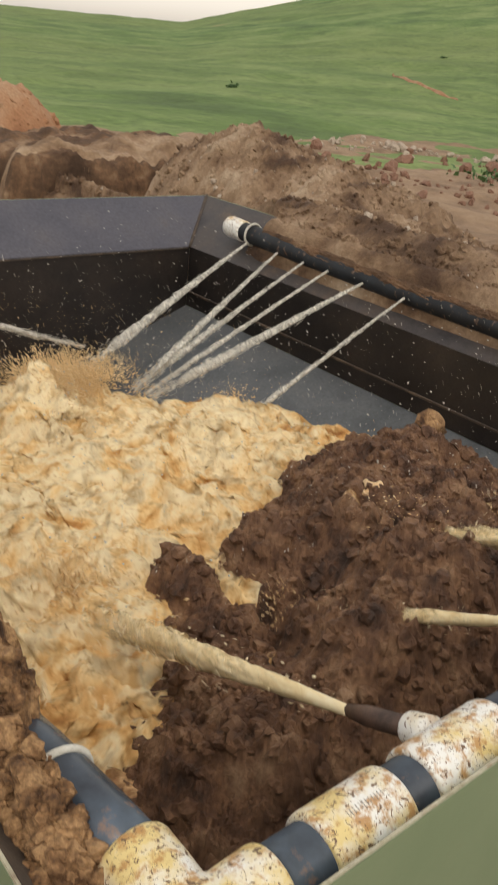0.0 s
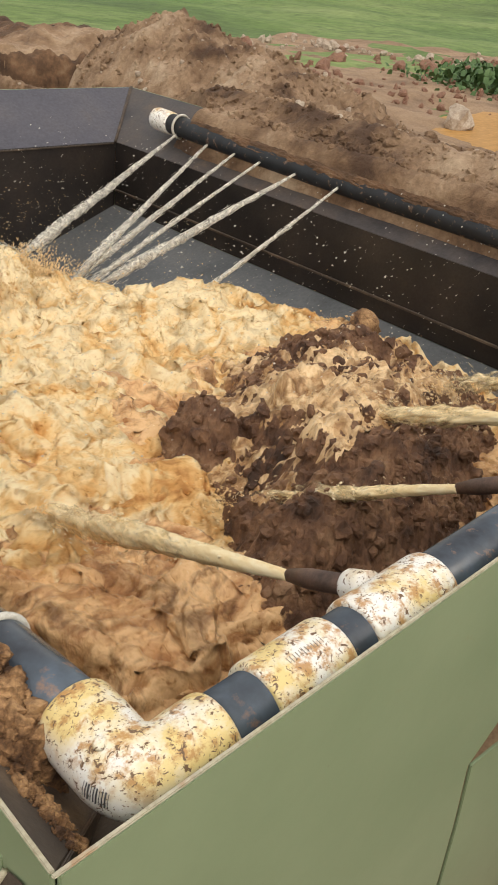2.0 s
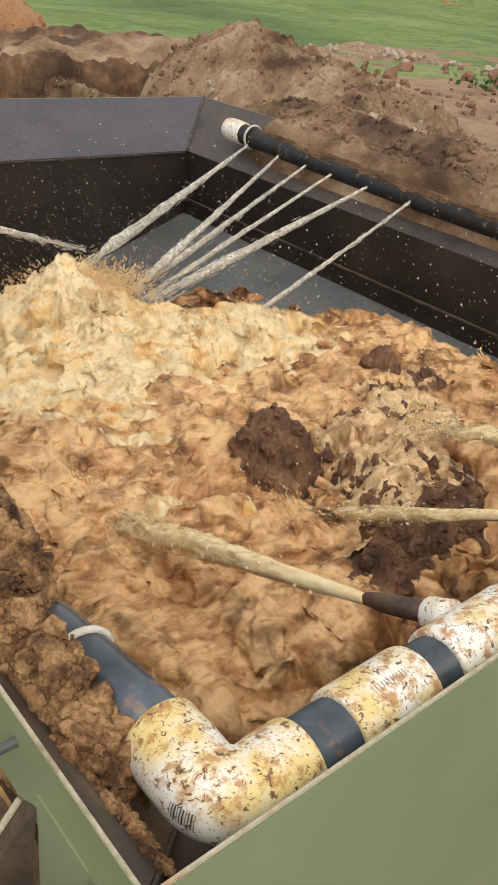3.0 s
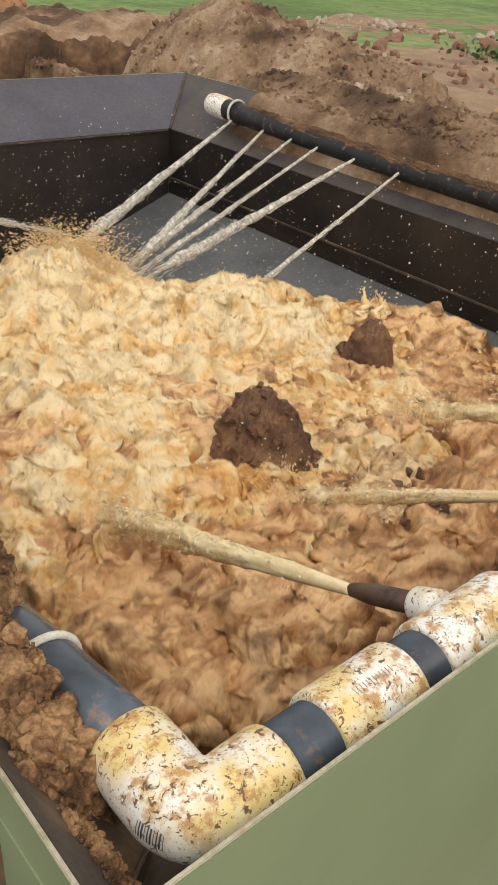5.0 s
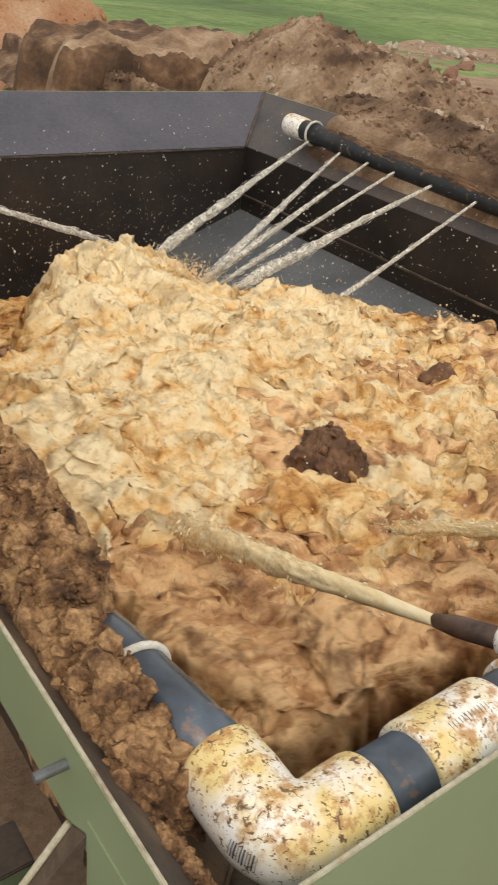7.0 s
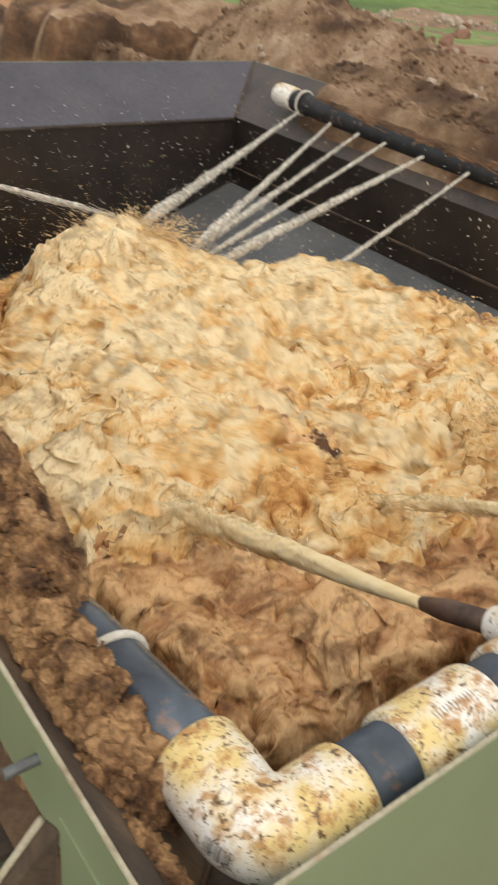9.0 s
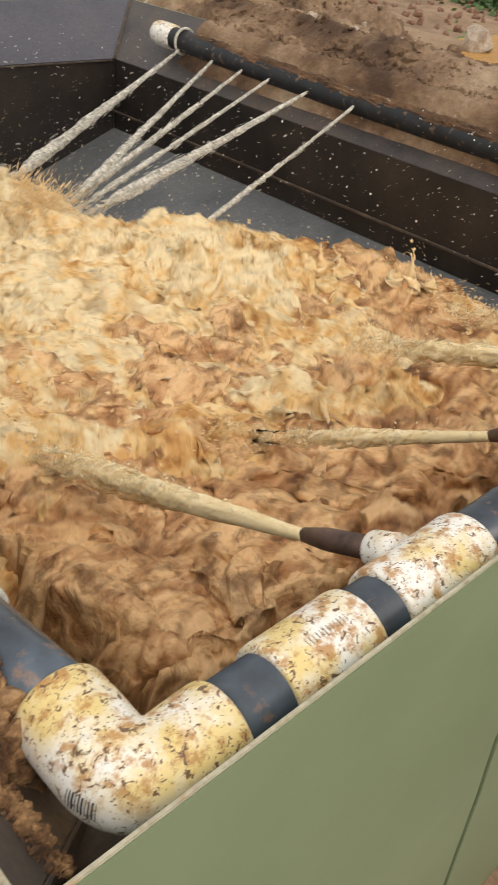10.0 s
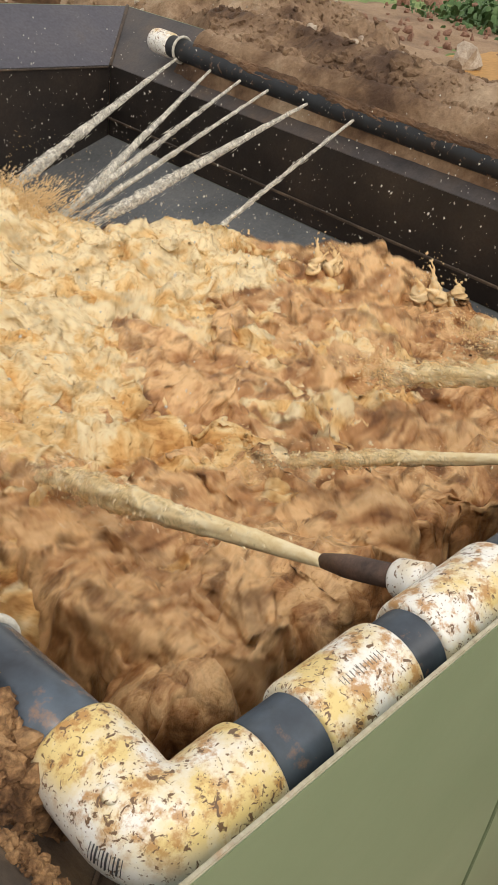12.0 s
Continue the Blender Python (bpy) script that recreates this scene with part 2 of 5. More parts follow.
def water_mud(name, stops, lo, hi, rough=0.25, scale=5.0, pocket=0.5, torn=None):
    """Muddy churned water: sediment colour follows swirls, froth rides on the crests, shade of hollows is painted into
    pockets and pits.
    """
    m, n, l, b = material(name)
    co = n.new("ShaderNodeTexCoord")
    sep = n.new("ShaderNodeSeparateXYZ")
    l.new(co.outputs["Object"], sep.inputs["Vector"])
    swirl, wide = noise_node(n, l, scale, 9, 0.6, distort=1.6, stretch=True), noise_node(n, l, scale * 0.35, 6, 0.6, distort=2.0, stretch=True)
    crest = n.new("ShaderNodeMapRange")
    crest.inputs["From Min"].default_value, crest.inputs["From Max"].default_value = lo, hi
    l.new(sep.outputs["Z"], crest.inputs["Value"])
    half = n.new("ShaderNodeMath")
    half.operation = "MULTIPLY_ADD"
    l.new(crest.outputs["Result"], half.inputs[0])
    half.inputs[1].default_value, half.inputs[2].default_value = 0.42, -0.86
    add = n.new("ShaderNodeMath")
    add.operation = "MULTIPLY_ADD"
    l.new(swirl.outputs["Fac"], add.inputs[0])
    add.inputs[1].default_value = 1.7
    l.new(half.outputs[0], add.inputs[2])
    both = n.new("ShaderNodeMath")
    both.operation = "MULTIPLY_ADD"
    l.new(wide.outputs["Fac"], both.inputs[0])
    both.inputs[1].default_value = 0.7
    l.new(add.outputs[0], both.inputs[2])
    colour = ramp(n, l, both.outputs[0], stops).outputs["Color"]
    # Dark pockets: shade of holes between the crests, painted by noise.
    pocket_shade = ramp(n, l, noise_node(n, l, scale * 1.7, 5, 0.55, distort=0.8).outputs["Fac"], [(0.34, (1 - pocket, 1 - pocket * 1.08, 1 - pocket * 1.15)), (0.50, (1, 1, 1))]).outputs["Color"]
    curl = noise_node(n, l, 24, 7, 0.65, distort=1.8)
    # Finer pits: hole shade multiplied into the colour by the curl noise.
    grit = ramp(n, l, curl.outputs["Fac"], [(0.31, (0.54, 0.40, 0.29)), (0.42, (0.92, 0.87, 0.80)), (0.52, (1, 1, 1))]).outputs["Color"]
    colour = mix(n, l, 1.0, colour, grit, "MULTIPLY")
    l.new(mix(n, l, 1.0, colour, pocket_shade, "MULTIPLY"), b.inputs["Base Color"])
    b.inputs["Roughness"].default_value = rough
    b.inputs["IOR"].default_value = 1.33
    bump(n, l, b, [(swirl.outputs["Fac"], 0.5, 0.035), (curl.outputs["Fac"], 0.4, 0.014)])
    if torn:
        lit, out = through_lit(n, l, b, 0.2, colour)
        edge = n.new("ShaderNodeMapRange")
        edge.inputs["From Min"].default_value, edge.inputs["From Max"].default_value = torn
        edge.inputs["To Min"].default_value, edge.inputs["To Max"].default_value = 0.0, 0.55
        l.new(sep.outputs["Z"], edge.inputs["Value"])
        less = n.new("ShaderNodeMath")
        less.operation = "SUBTRACT"
        l.new(noise_node(n, l, 30, 9, 0.75, distort=1.0).outputs["Fac"], less.inputs[0])
        l.new(edge.outputs["Result"], less.inputs[1])
        last = n.new("ShaderNodeMixShader")
        l.new(ramp(n, l, less.outputs[0], [(0.02, (0, 0, 0)), (0.34, (1, 1, 1))]).outputs["Color"], last.inputs[0])
        l.new(n.new("ShaderNodeBsdfTransparent").outputs[0], last.inputs[1])
        l.new(lit.outputs[0], last.inputs[2])
        l.new(last.outputs[0], out.inputs["Surface"])
    return m


def water_thin(name, colour, cover, scale, rough=0.3, relief=0.25, share=0.35):
    """Broken, see-through water: a jet or spray torn into threads."""
    m, n, l, b = material(name)
    tear, fine = noise_node(n, l, scale, 8, 0.7, distort=1.0), noise_node(n, l, scale * 5, 6, 0.7)
    tone = mix(n, l, fine.outputs["Fac"], colour, tuple(min(1.0, c * 1.2) for c in colour))
    l.new(tone, b.inputs["Base Color"])
    b.inputs["Roughness"].default_value = rough
    b.inputs["IOR"].default_value = 1.33
    bump(n, l, b, [(tear.outputs["Fac"], relief, 0.006), (fine.outputs["Fac"], relief, 0.002)])
    lit, out = through_lit(n, l, b, share, tone)
    clear = n.new("ShaderNodeBsdfTransparent")
    last = n.new("ShaderNodeMixShader")
    l.new(ramp(n, l, tear.outputs["Fac"], cover).outputs["Color"], last.inputs[0])
    l.new(clear.outputs[0], last.inputs[1])
    l.new(lit.outputs[0], last.inputs[2])
    l.new(last.outputs[0], out.inputs["Surface"])
    return m


# Tone 2.0 lifts the near pipe's blue to carry the highlight along its top.
PAINT, PVC, PIPE, PIPE_FAR, GRASS = green_paint(), pvc_white(), pipe_black("pipe_blue_black", 2.0, 0.26), pipe_black("pipe_black", 0.35, 0.6), grass_cover()
# Lowest stops are shadow tones of the water, reached in troughs and slack swirls.
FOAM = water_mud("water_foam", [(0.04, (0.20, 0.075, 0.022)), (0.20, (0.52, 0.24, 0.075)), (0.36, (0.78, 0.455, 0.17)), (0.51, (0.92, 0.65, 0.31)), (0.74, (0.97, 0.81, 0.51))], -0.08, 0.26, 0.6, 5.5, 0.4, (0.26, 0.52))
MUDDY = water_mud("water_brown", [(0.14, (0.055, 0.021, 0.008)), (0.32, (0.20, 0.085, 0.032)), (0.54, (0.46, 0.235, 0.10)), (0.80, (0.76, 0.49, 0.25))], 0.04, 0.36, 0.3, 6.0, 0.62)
RUNNING = water_mud("water_running", [(0.14, (0.07, 0.03, 0.012)), (0.32, (0.24, 0.12, 0.05)), (0.54, (0.46, 0.28, 0.135)), (0.80, (0.78, 0.57, 0.33))], -0.75, -0.2, 0.3, 8.0, 0.5)
JET_PALE = water_thin("water_jet_pale", (0.82, 0.79, 0.70), [(0.40, (0.08, 0.08, 0.08)), (0.60, (0.9, 0.9, 0.9))], 34, 0.3, 0.2)
FROTH = speckled("water_froth", [(0.3, (0.72, 0.46, 0.20)), (0.55, (0.85, 0.62, 0.33)), (0.75, (0.93, 0.78, 0.52))], 6, 60, 0.5, 0.001, 0.0005, tint=[(0.3, (0.9, 0.88, 0.85)), (0.7, (1, 1, 1))])
def jet_body(name, reach, start, loss):
    """Dense muddy water near the nozzle that breaks up into spray towards its reach."""
    m, n, l, b = material(name)
    co = n.new("ShaderNodeTexCoord")
    run = n.new("ShaderNodeMapping")
    run.inputs["Scale"].default_value = (1.0, 0.16, 1.0)
    l.new(co.outputs["Object"], run.inputs["Vector"])
    t = n.new("ShaderNodeTexNoise")
    t.inputs["Scale"].default_value, t.inputs["Detail"].default_value, t.inputs["Roughness"].default_value, t.inputs["Distortion"].default_value = 45, 8, 0.65, 0.8
    l.new(run.outputs["Vector"], t.inputs["Vector"])
    tone = ramp(n, l, t.outputs["Fac"], [(0.3, (0.76, 0.56, 0.28)), (0.48, (0.87, 0.70, 0.40)), (0.66, (0.95, 0.82, 0.55))]).outputs["Color"]
    l.new(tone, b.inputs["Base Color"])
    b.inputs["Roughness"].default_value, b.inputs["IOR"].default_value = 0.55, 1.33
    bump(n, l, b, [(t.outputs["Fac"], 0.35, 0.006)])
    lit, out = through_lit(n, l, b, 0.12, tone)
    run_out = n.new("ShaderNodeVectorMath")
    run_out.operation = "LENGTH"
    l.new(co.outputs["Object"], run_out.inputs[0])
    edge = n.new("ShaderNodeMapRange")
    edge.inputs["From Min"].default_value, edge.inputs["From Max"].default_value = start * reach, reach
    edge.inputs["To Min"].default_value, edge.inputs["To Max"].default_value = 0.0, loss
    l.new(run_out.outputs["Value"], edge.inputs["Value"])
    less = n.new("ShaderNodeMath")
    less.operation = "SUBTRACT"
    tear = n.new("ShaderNodeTexNoise")
    tear.inputs["Scale"].default_value, tear.inputs["Detail"].default_value, tear.inputs["Roughness"].default_value, tear.inputs["Distortion"].default_value = 32, 9, 0.75, 0.6
    l.new(run.outputs["Vector"], tear.inputs["Vector"])
    l.new(tear.outputs["Fac"], less.inputs[0])
    l.new(edge.outputs["Result"], less.inputs[1])
    last = n.new("ShaderNodeMixShader")
    l.new(ramp(n, l, less.outputs[0], [(-0.0, (0, 0, 0)), (0.2, (1, 1, 1))]).outputs["Color"], last.inputs[0])
    l.new(n.new("ShaderNodeBsdfTransparent").outputs[0], last.inputs[1])
    l.new(lit.outputs[0], last.inputs[2])
    l.new(last.outputs[0], out.inputs["Surface"])
    return m


JET_LONG, JET_SHORT = jet_body("water_jet_long", 1.4, 0.1, 0.66), jet_body("water_jet_short", 0.85, 0.1, 0.60)
MIST_LONG, MIST_SHORT = jet_body("water_mist_long", 1.35, -0.25, 0.70), jet_body("water_mist_short", 0.8, -0.3, 0.66)
THREAD_TAN = speckled("water_thread_tan", [(0.3, (0.88, 0.72, 0.45)), (0.6, (0.95, 0.84, 0.60))], 8, 40, 0.5, 0.001, 0.0005, tint=[(0.3, (0.9, 0.88, 0.85)), (0.7, (1, 1, 1))])
THREAD_PALE = speckled("water_thread_pale", [(0.3, (0.66, 0.63, 0.55)), (0.6, (0.78, 0.75, 0.66))], 8, 40, 0.35, 0.001, 0.0005, tint=[(0.3, (0.9, 0.88, 0.85)), (0.7, (1, 1, 1))])
DROP = speckled("water_drop", [(0.3, (0.7, 0.66, 0.56)), (0.7, (0.85, 0.82, 0.75))], 20, 90, 0.2, 0.001, 0.001)


# ---- mesh helpers ----
def mesh_of(name, verts, faces, mat, soft=True):
    me = bpy.data.meshes.new(name)
    me.from_pydata([tuple(v) for v in verts], [], faces)
    me.materials.append(mat)
    if soft:
        me.polygons.foreach_set("use_smooth", [True] * len(me.polygons))
    me.update()
    return me


def piece(name, verts, faces, mat, parent=None, label="", soft=True):
    ob = new(name, mesh_of(name, verts, faces, mat, soft))
    ob.parent = parent
    return tagged(ob, label)


def part(name, bm, mat, parent=None, label="", soft=False):
    me = bpy.data.meshes.new(name)
    bm.normal_update()
    bm.to_mesh(me)
    bm.free()
    me.materials.append(mat)
    if soft:
        me.polygons.foreach_set("use_smooth", [True] * len(me.polygons))
    ob = new(name, me)
    ob.parent = parent
    return tagged(ob, label)


def thing(name, label, category, group="", at=(0, 0, 0), kind=""):
    ob = new(name)
    ob.empty_display_size = 0.1
    ob.location = at
    return tagged(ob, label, category, group, kind)


def plate(corners, thick, side, bevel=0.002):
    """A flat plate with thickness; corners in order, side: the unit way in which it gains thickness."""
    bm = bmesh.new()
    low = [bm.verts.new(c) for c in corners]
    top = [bm.verts.new(Vector(c) + Vector(side) * thick) for c in corners]
    k = len(corners)
    bm.faces.new(low)
    bm.faces.new(top[::-1])
    for i in range(k):
        bm.faces.new((low[i], top[i], top[(i + 1) % k], low[(i + 1) % k]))
    bmesh.ops.recalc_face_normals(bm, faces=bm.faces)
    if bevel:
        bmesh.ops.bevel(bm, geom=list(bm.edges), offset=bevel, segments=2, affect="EDGES")
    return bm


def box(x0, x1, y0, y1, z0, z1, bevel=0.003):
    return plate([(x0, y0, z0), (x1, y0, z0), (x1, y1, z0), (x0, y1, z0)], z1 - z0, (0, 0, 1), bevel)


def sweep(path, radii, seg=32, cap=True, shake=None):
    """Verts and faces of a tube along path; shake(i, angle) scales the radius."""
    path = [Vector(p) for p in path]
    verts, faces = [], []
    up = Vector((0.13, 0.21, 0.97))
    for i, p in enumerate(path):
        way = (path[min(i + 1, len(path) - 1)] - path[max(i - 1, 0)]).normalized()
        a = way.cross(up).normalized()
        b = a.cross(way)
        for s in range(seg):
            g = 2 * math.pi * s / seg
            r = radii[i] * (shake(i, g) if shake else 1.0)
            verts.append(p + a * (r * math.cos(g)) + b * (r * math.sin(g)))
    for i in range(len(path) - 1):
        for s in range(seg):
            t = (s + 1) % seg
            faces.append((i * seg + s, i * seg + t, (i + 1) * seg + t, (i + 1) * seg + s))
    if cap:
        faces.append(tuple(range(seg))[::-1])
        faces.append(tuple(range((len(path) - 1) * seg, len(path) * seg)))
    return verts, faces


def sheet(x0, x1, y0, y1, step, height):
    """Verts and faces of a grid with height(x, y)."""
    nx, ny = int((x1 - x0) / step) + 1, int((y1 - y0) / step) + 1
    gx, gy = np.meshgrid(np.linspace(x0, x1, nx), np.linspace(y0, y1, ny))
    gz = height(gx, gy)
    verts = np.stack([gx.ravel(), gy.ravel(), gz.ravel()], 1)
    i = np.arange(ny - 1)[:, None] * nx + np.arange(nx - 1)[None]
    faces = np.stack([i, i + 1, i + 1 + nx, i + nx], -1).reshape(-1, 4)
    return verts, faces.tolist()


ICO = bmesh.new()
bmesh.ops.create_icosphere(ICO, subdivisions=2, radius=1)
ICO_V = np.array([v.co[:] for v in ICO.verts])
ICO_F = [tuple(v.index for v in f.verts) for f in ICO.faces]
ICO.free()
OCT_V = np.array([(1, 0, 0), (-1, 0, 0), (0, 1, 0), (0, -1, 0), (0, 0, 1), (0, 0, -1)], float)
OCT_F = [(0, 2, 4), (2, 1, 4), (1, 3, 4), (3, 0, 4), (2, 0, 5), (1, 2, 5), (3, 1, 5), (0, 3, 5)]


def lump(seed, rough=0.35):
    """Verts of an uneven clod of unit size."""
    rng = np.random.RandomState(seed)
    v = ICO_V.copy()
    off = rng.uniform(0, 50, 3)
    r = 1 + rough * np.array([noise.fractal(Vector(p * 1.3 + off), 0.9, 2.1, 4) for p in v])
    return v * r[:, None] * rng.uniform(0.7, 1.15, 3)


def scatter(places, sizes, seed, rough=0.35, unit=None, faces=None, kinds=12):
    """Many lumps joined into one list of verts and faces."""
    rng = np.random.RandomState(seed)
    shapes = [lump(seed * 31 + k, rough) for k in range(kinds)] if unit is None else [unit]
    faces = ICO_F if faces is None else faces
    vs, fs, base = [], [], 0
    for k, (p, s) in enumerate(zip(places, sizes)):
        turn = np.array(Euler(rng.uniform(0, 6.28, 3)).to_matrix())
        v = shapes[k % len(shapes)] @ turn.T * s + p
        vs.append(v)
        fs += [tuple(i + base for i in f) for f in faces]
        base += len(v)
    return np.concatenate(vs), fs


# ---- ground to the horizon ----
def ground_height(x, y):
    r = np.hypot(x - 1.5, y - 2.0)
    az = np.degrees(np.arctan2(x - 1.5, y - 2.0))
    z = -1.0 - 0.9 * smooth(10, 6, r) + 0.25 * fbm(x * 0.15, y * 0.15, 4, 3) * smooth(6, 20, r)
    rise = smooth(28, 330, r)
    crest = np.interp(az, (-40, 10, 20, 27, 34.5, 38.5, 46, 60, 80, 120), (9, 8, 7.2, 7.6, 8.2, 14.0, 24, 36, 40, 30))
    z = z + rise * (crest + 1.0) + 1.2 * fbm(x * 0.02, y * 0.02, 4, 8) * smooth(25, 90, r) * smooth(300, 200, r) + 0.35 * fbm(x * 0.12, y * 0.12, 4, 9) * smooth(24, 40, r)
    return z - smooth(360, 1800, r) * 60


def make_ground():
    rings = np.concatenate([np.linspace(0, 4, 6)[:-1], 4 * (1500 / 4) ** np.linspace(0, 1, 190)])
    angles = np.radians(np.concatenate([np.linspace(-10, 95, 330), np.linspace(95, 350, 60)[1:-1]]))
    rr, aa = np.meshgrid(rings, angles)
    x, y = 1.5 + rr * np.sin(aa), 2.0 + rr * np.cos(aa)
    verts = np.stack([x.ravel(), y.ravel(), ground_height(x, y).ravel()], 1)
    na, nr = rr.shape
    faces = []
    for a in range(na):
        b = (a + 1) % na
        faces += [(a * nr + k, a * nr + k + 1, b * nr + k + 1, b * nr + k) for k in range(nr - 1)]
    tagged(piece("ground", verts, faces, GRASS), "green grassy hills rolling up to the skyline", "ground", kind="structure")


make_ground()


def make_track():
    verts, faces = [], []
    for k in range(41):
        u = k / 40
        x, y = 58 - 12.5 * u ** 0.8, 52.5 - 17 * u
        wide = 1.3 * math.sin(math.pi * (0.08 + 0.84 * u)) * (0.75 + 0.5 * value_noise(k * 0.35, 2.0, 5))
        for q in (-1, -0.4, 0.4, 1):
            px, py = x + q * wide * 0.8, y + q * wide * 0.6
            z = float(ground_height(np.array([px]), np.array([py]))[0])
            verts.append((px, py, z + (0.10 if abs(q) < 0.5 else -0.15)))
    faces = [(4 * k + c, 4 * k + c + 1, 4 * k + c + 5, 4 * k + c + 4) for k in range(40) for c in range(3)]
    tagged(piece("dirt_track", verts, faces, soil_orange), "worn reddish dirt track across the grassy hill", "track", kind="structure")


make_track()


# ---- earthworks ----

def yard_height(x, y):
    edge = smooth(0, 2.5, np.minimum(np.minimum(x + 9, 27 - x), np.minimum(y + 9, 21 - y)) + 3.5 * fbm(x * 0.3, y * 0.3, 4, 77) - 1.2 * smooth(14, 26, x))
    pool = bump_at(x, y, 11.6, 5.4, 3.0, 1.7, 30)
    return -1.12 + 0.2 * edge + 0.16 * fbm(x * 0.7, y * 0.7, 6, 12, 0.55) * edge - 0.3 * (1 - edge) - 0.25 * pool - 0.9 * smooth(-1.5, -0.5, x) * smooth(4.2, 3.4, x) * smooth(-1.9, -0.6, y) * smooth(5.2, 4.5, y)


def mound_height(x, y):
    z = -1.25 + 1.62 * bump_at(x, y, 4.62, 5.75, 1.05, 1.15, 20) + 0.96 * bump_at(x, y, 4.95, 4.3, 1.4, 1.2, 10)
    z = z + 0.85 * bump_at(x, y, 4.6, 2.6, 1.3, 1.5) + 0.8 * bump_at(x, y, 4.2, 0.6, 1.0, 1.6) + 0.45 * bump_at(x, y, 6.8, 6.2, 1.6, 1.4) + 0.3 * bump_at(x, y, 3.9, 3.2, 0.7, 2.2)
    z = np.where(z > -0.05, -0.05 + 0.66 * (z + 0.05), z)
    rough = 0.15 * fbm(x * 1.5, y * 1.5, 6, 21, 0.55) + 0.09 * ridged(x * 2.6, y * 2.6, 6, 5, 0.6) + 0.05 * fbm(x * 12, y * 12, 5, 6, 0.75)
    z = z + rough * (0.45 + 0.55 * smooth(3.6, 4.3, x))
    flare = 0.10 - 0.578 * (3.42 - x)
    lap = np.where(x < 3.42, flare + (0.158 - 0.185 * smooth(3.45, 3.75, y + 0.3 * fbm(x * 4, y * 4, 4, 9))) * smooth(3.0, 3.07, x) + 0.06 * bump_at(x, 0 * y, 3.12, 0, 0.06, 1) * smooth(3.6, 3.35, y + 0.25 * fbm(x * 4, y * 4, 4, 9)), 0.20 + 0.35 * (x - 3.42)) + 0.035 * fbm(x * 9, y * 9, 5, 3, 0.65)
    bare = smooth(3.8, 4.05, y) * smooth(3.5, 3.42, x) + smooth(3.062, 3.045, x)
    near = np.maximum(np.minimum(z, lap), lap - 0.55 * np.clip(x - 3.5, 0, 1) - 0.8 * smooth(3.8, 4.6, y) * smooth(3.4, 3.6, x))
    return np.where(x < 3.9, near, z) - 0.35 * np.minimum(bare, 1)


def stones(name, label, spots, sizes, mat, seed, lift=0.35):
    """Separate rocks lying on the yard or the mound, a few shapes shared by all."""
    shapes = [mesh_of("rock", lump(seed + k, 0.5) , ICO_F, mat, False) for k in range(5)]
    rng = random.Random(seed)
    for k, ((x, y, z), size) in enumerate(zip(spots, sizes)):
        ob = new(name, shapes[k % 5])
        ob.matrix_basis = Matrix.LocRotScale((x, y, z + lift * size), Euler((rng.random() * 6, rng.random() * 6, rng.random() * 6)), (size, size * rng.uniform(0.7, 1.1), size * rng.uniform(0.6, 0.9)))
        tagged(ob, label, "rock", "rocks on the yard")


def on_yard(rng, n, cx, cy, rx, ry, turn):
    c, q = math.cos(radians(turn)), math.sin(radians(turn))
    u, v = rng.normal(0, rx, n), rng.normal(0, ry, n)
    x, y = cx + u * c - v * q, cy + u * q + v * c
    return x, y, np.maximum(yard_height(x, y), mound_height(x, y))


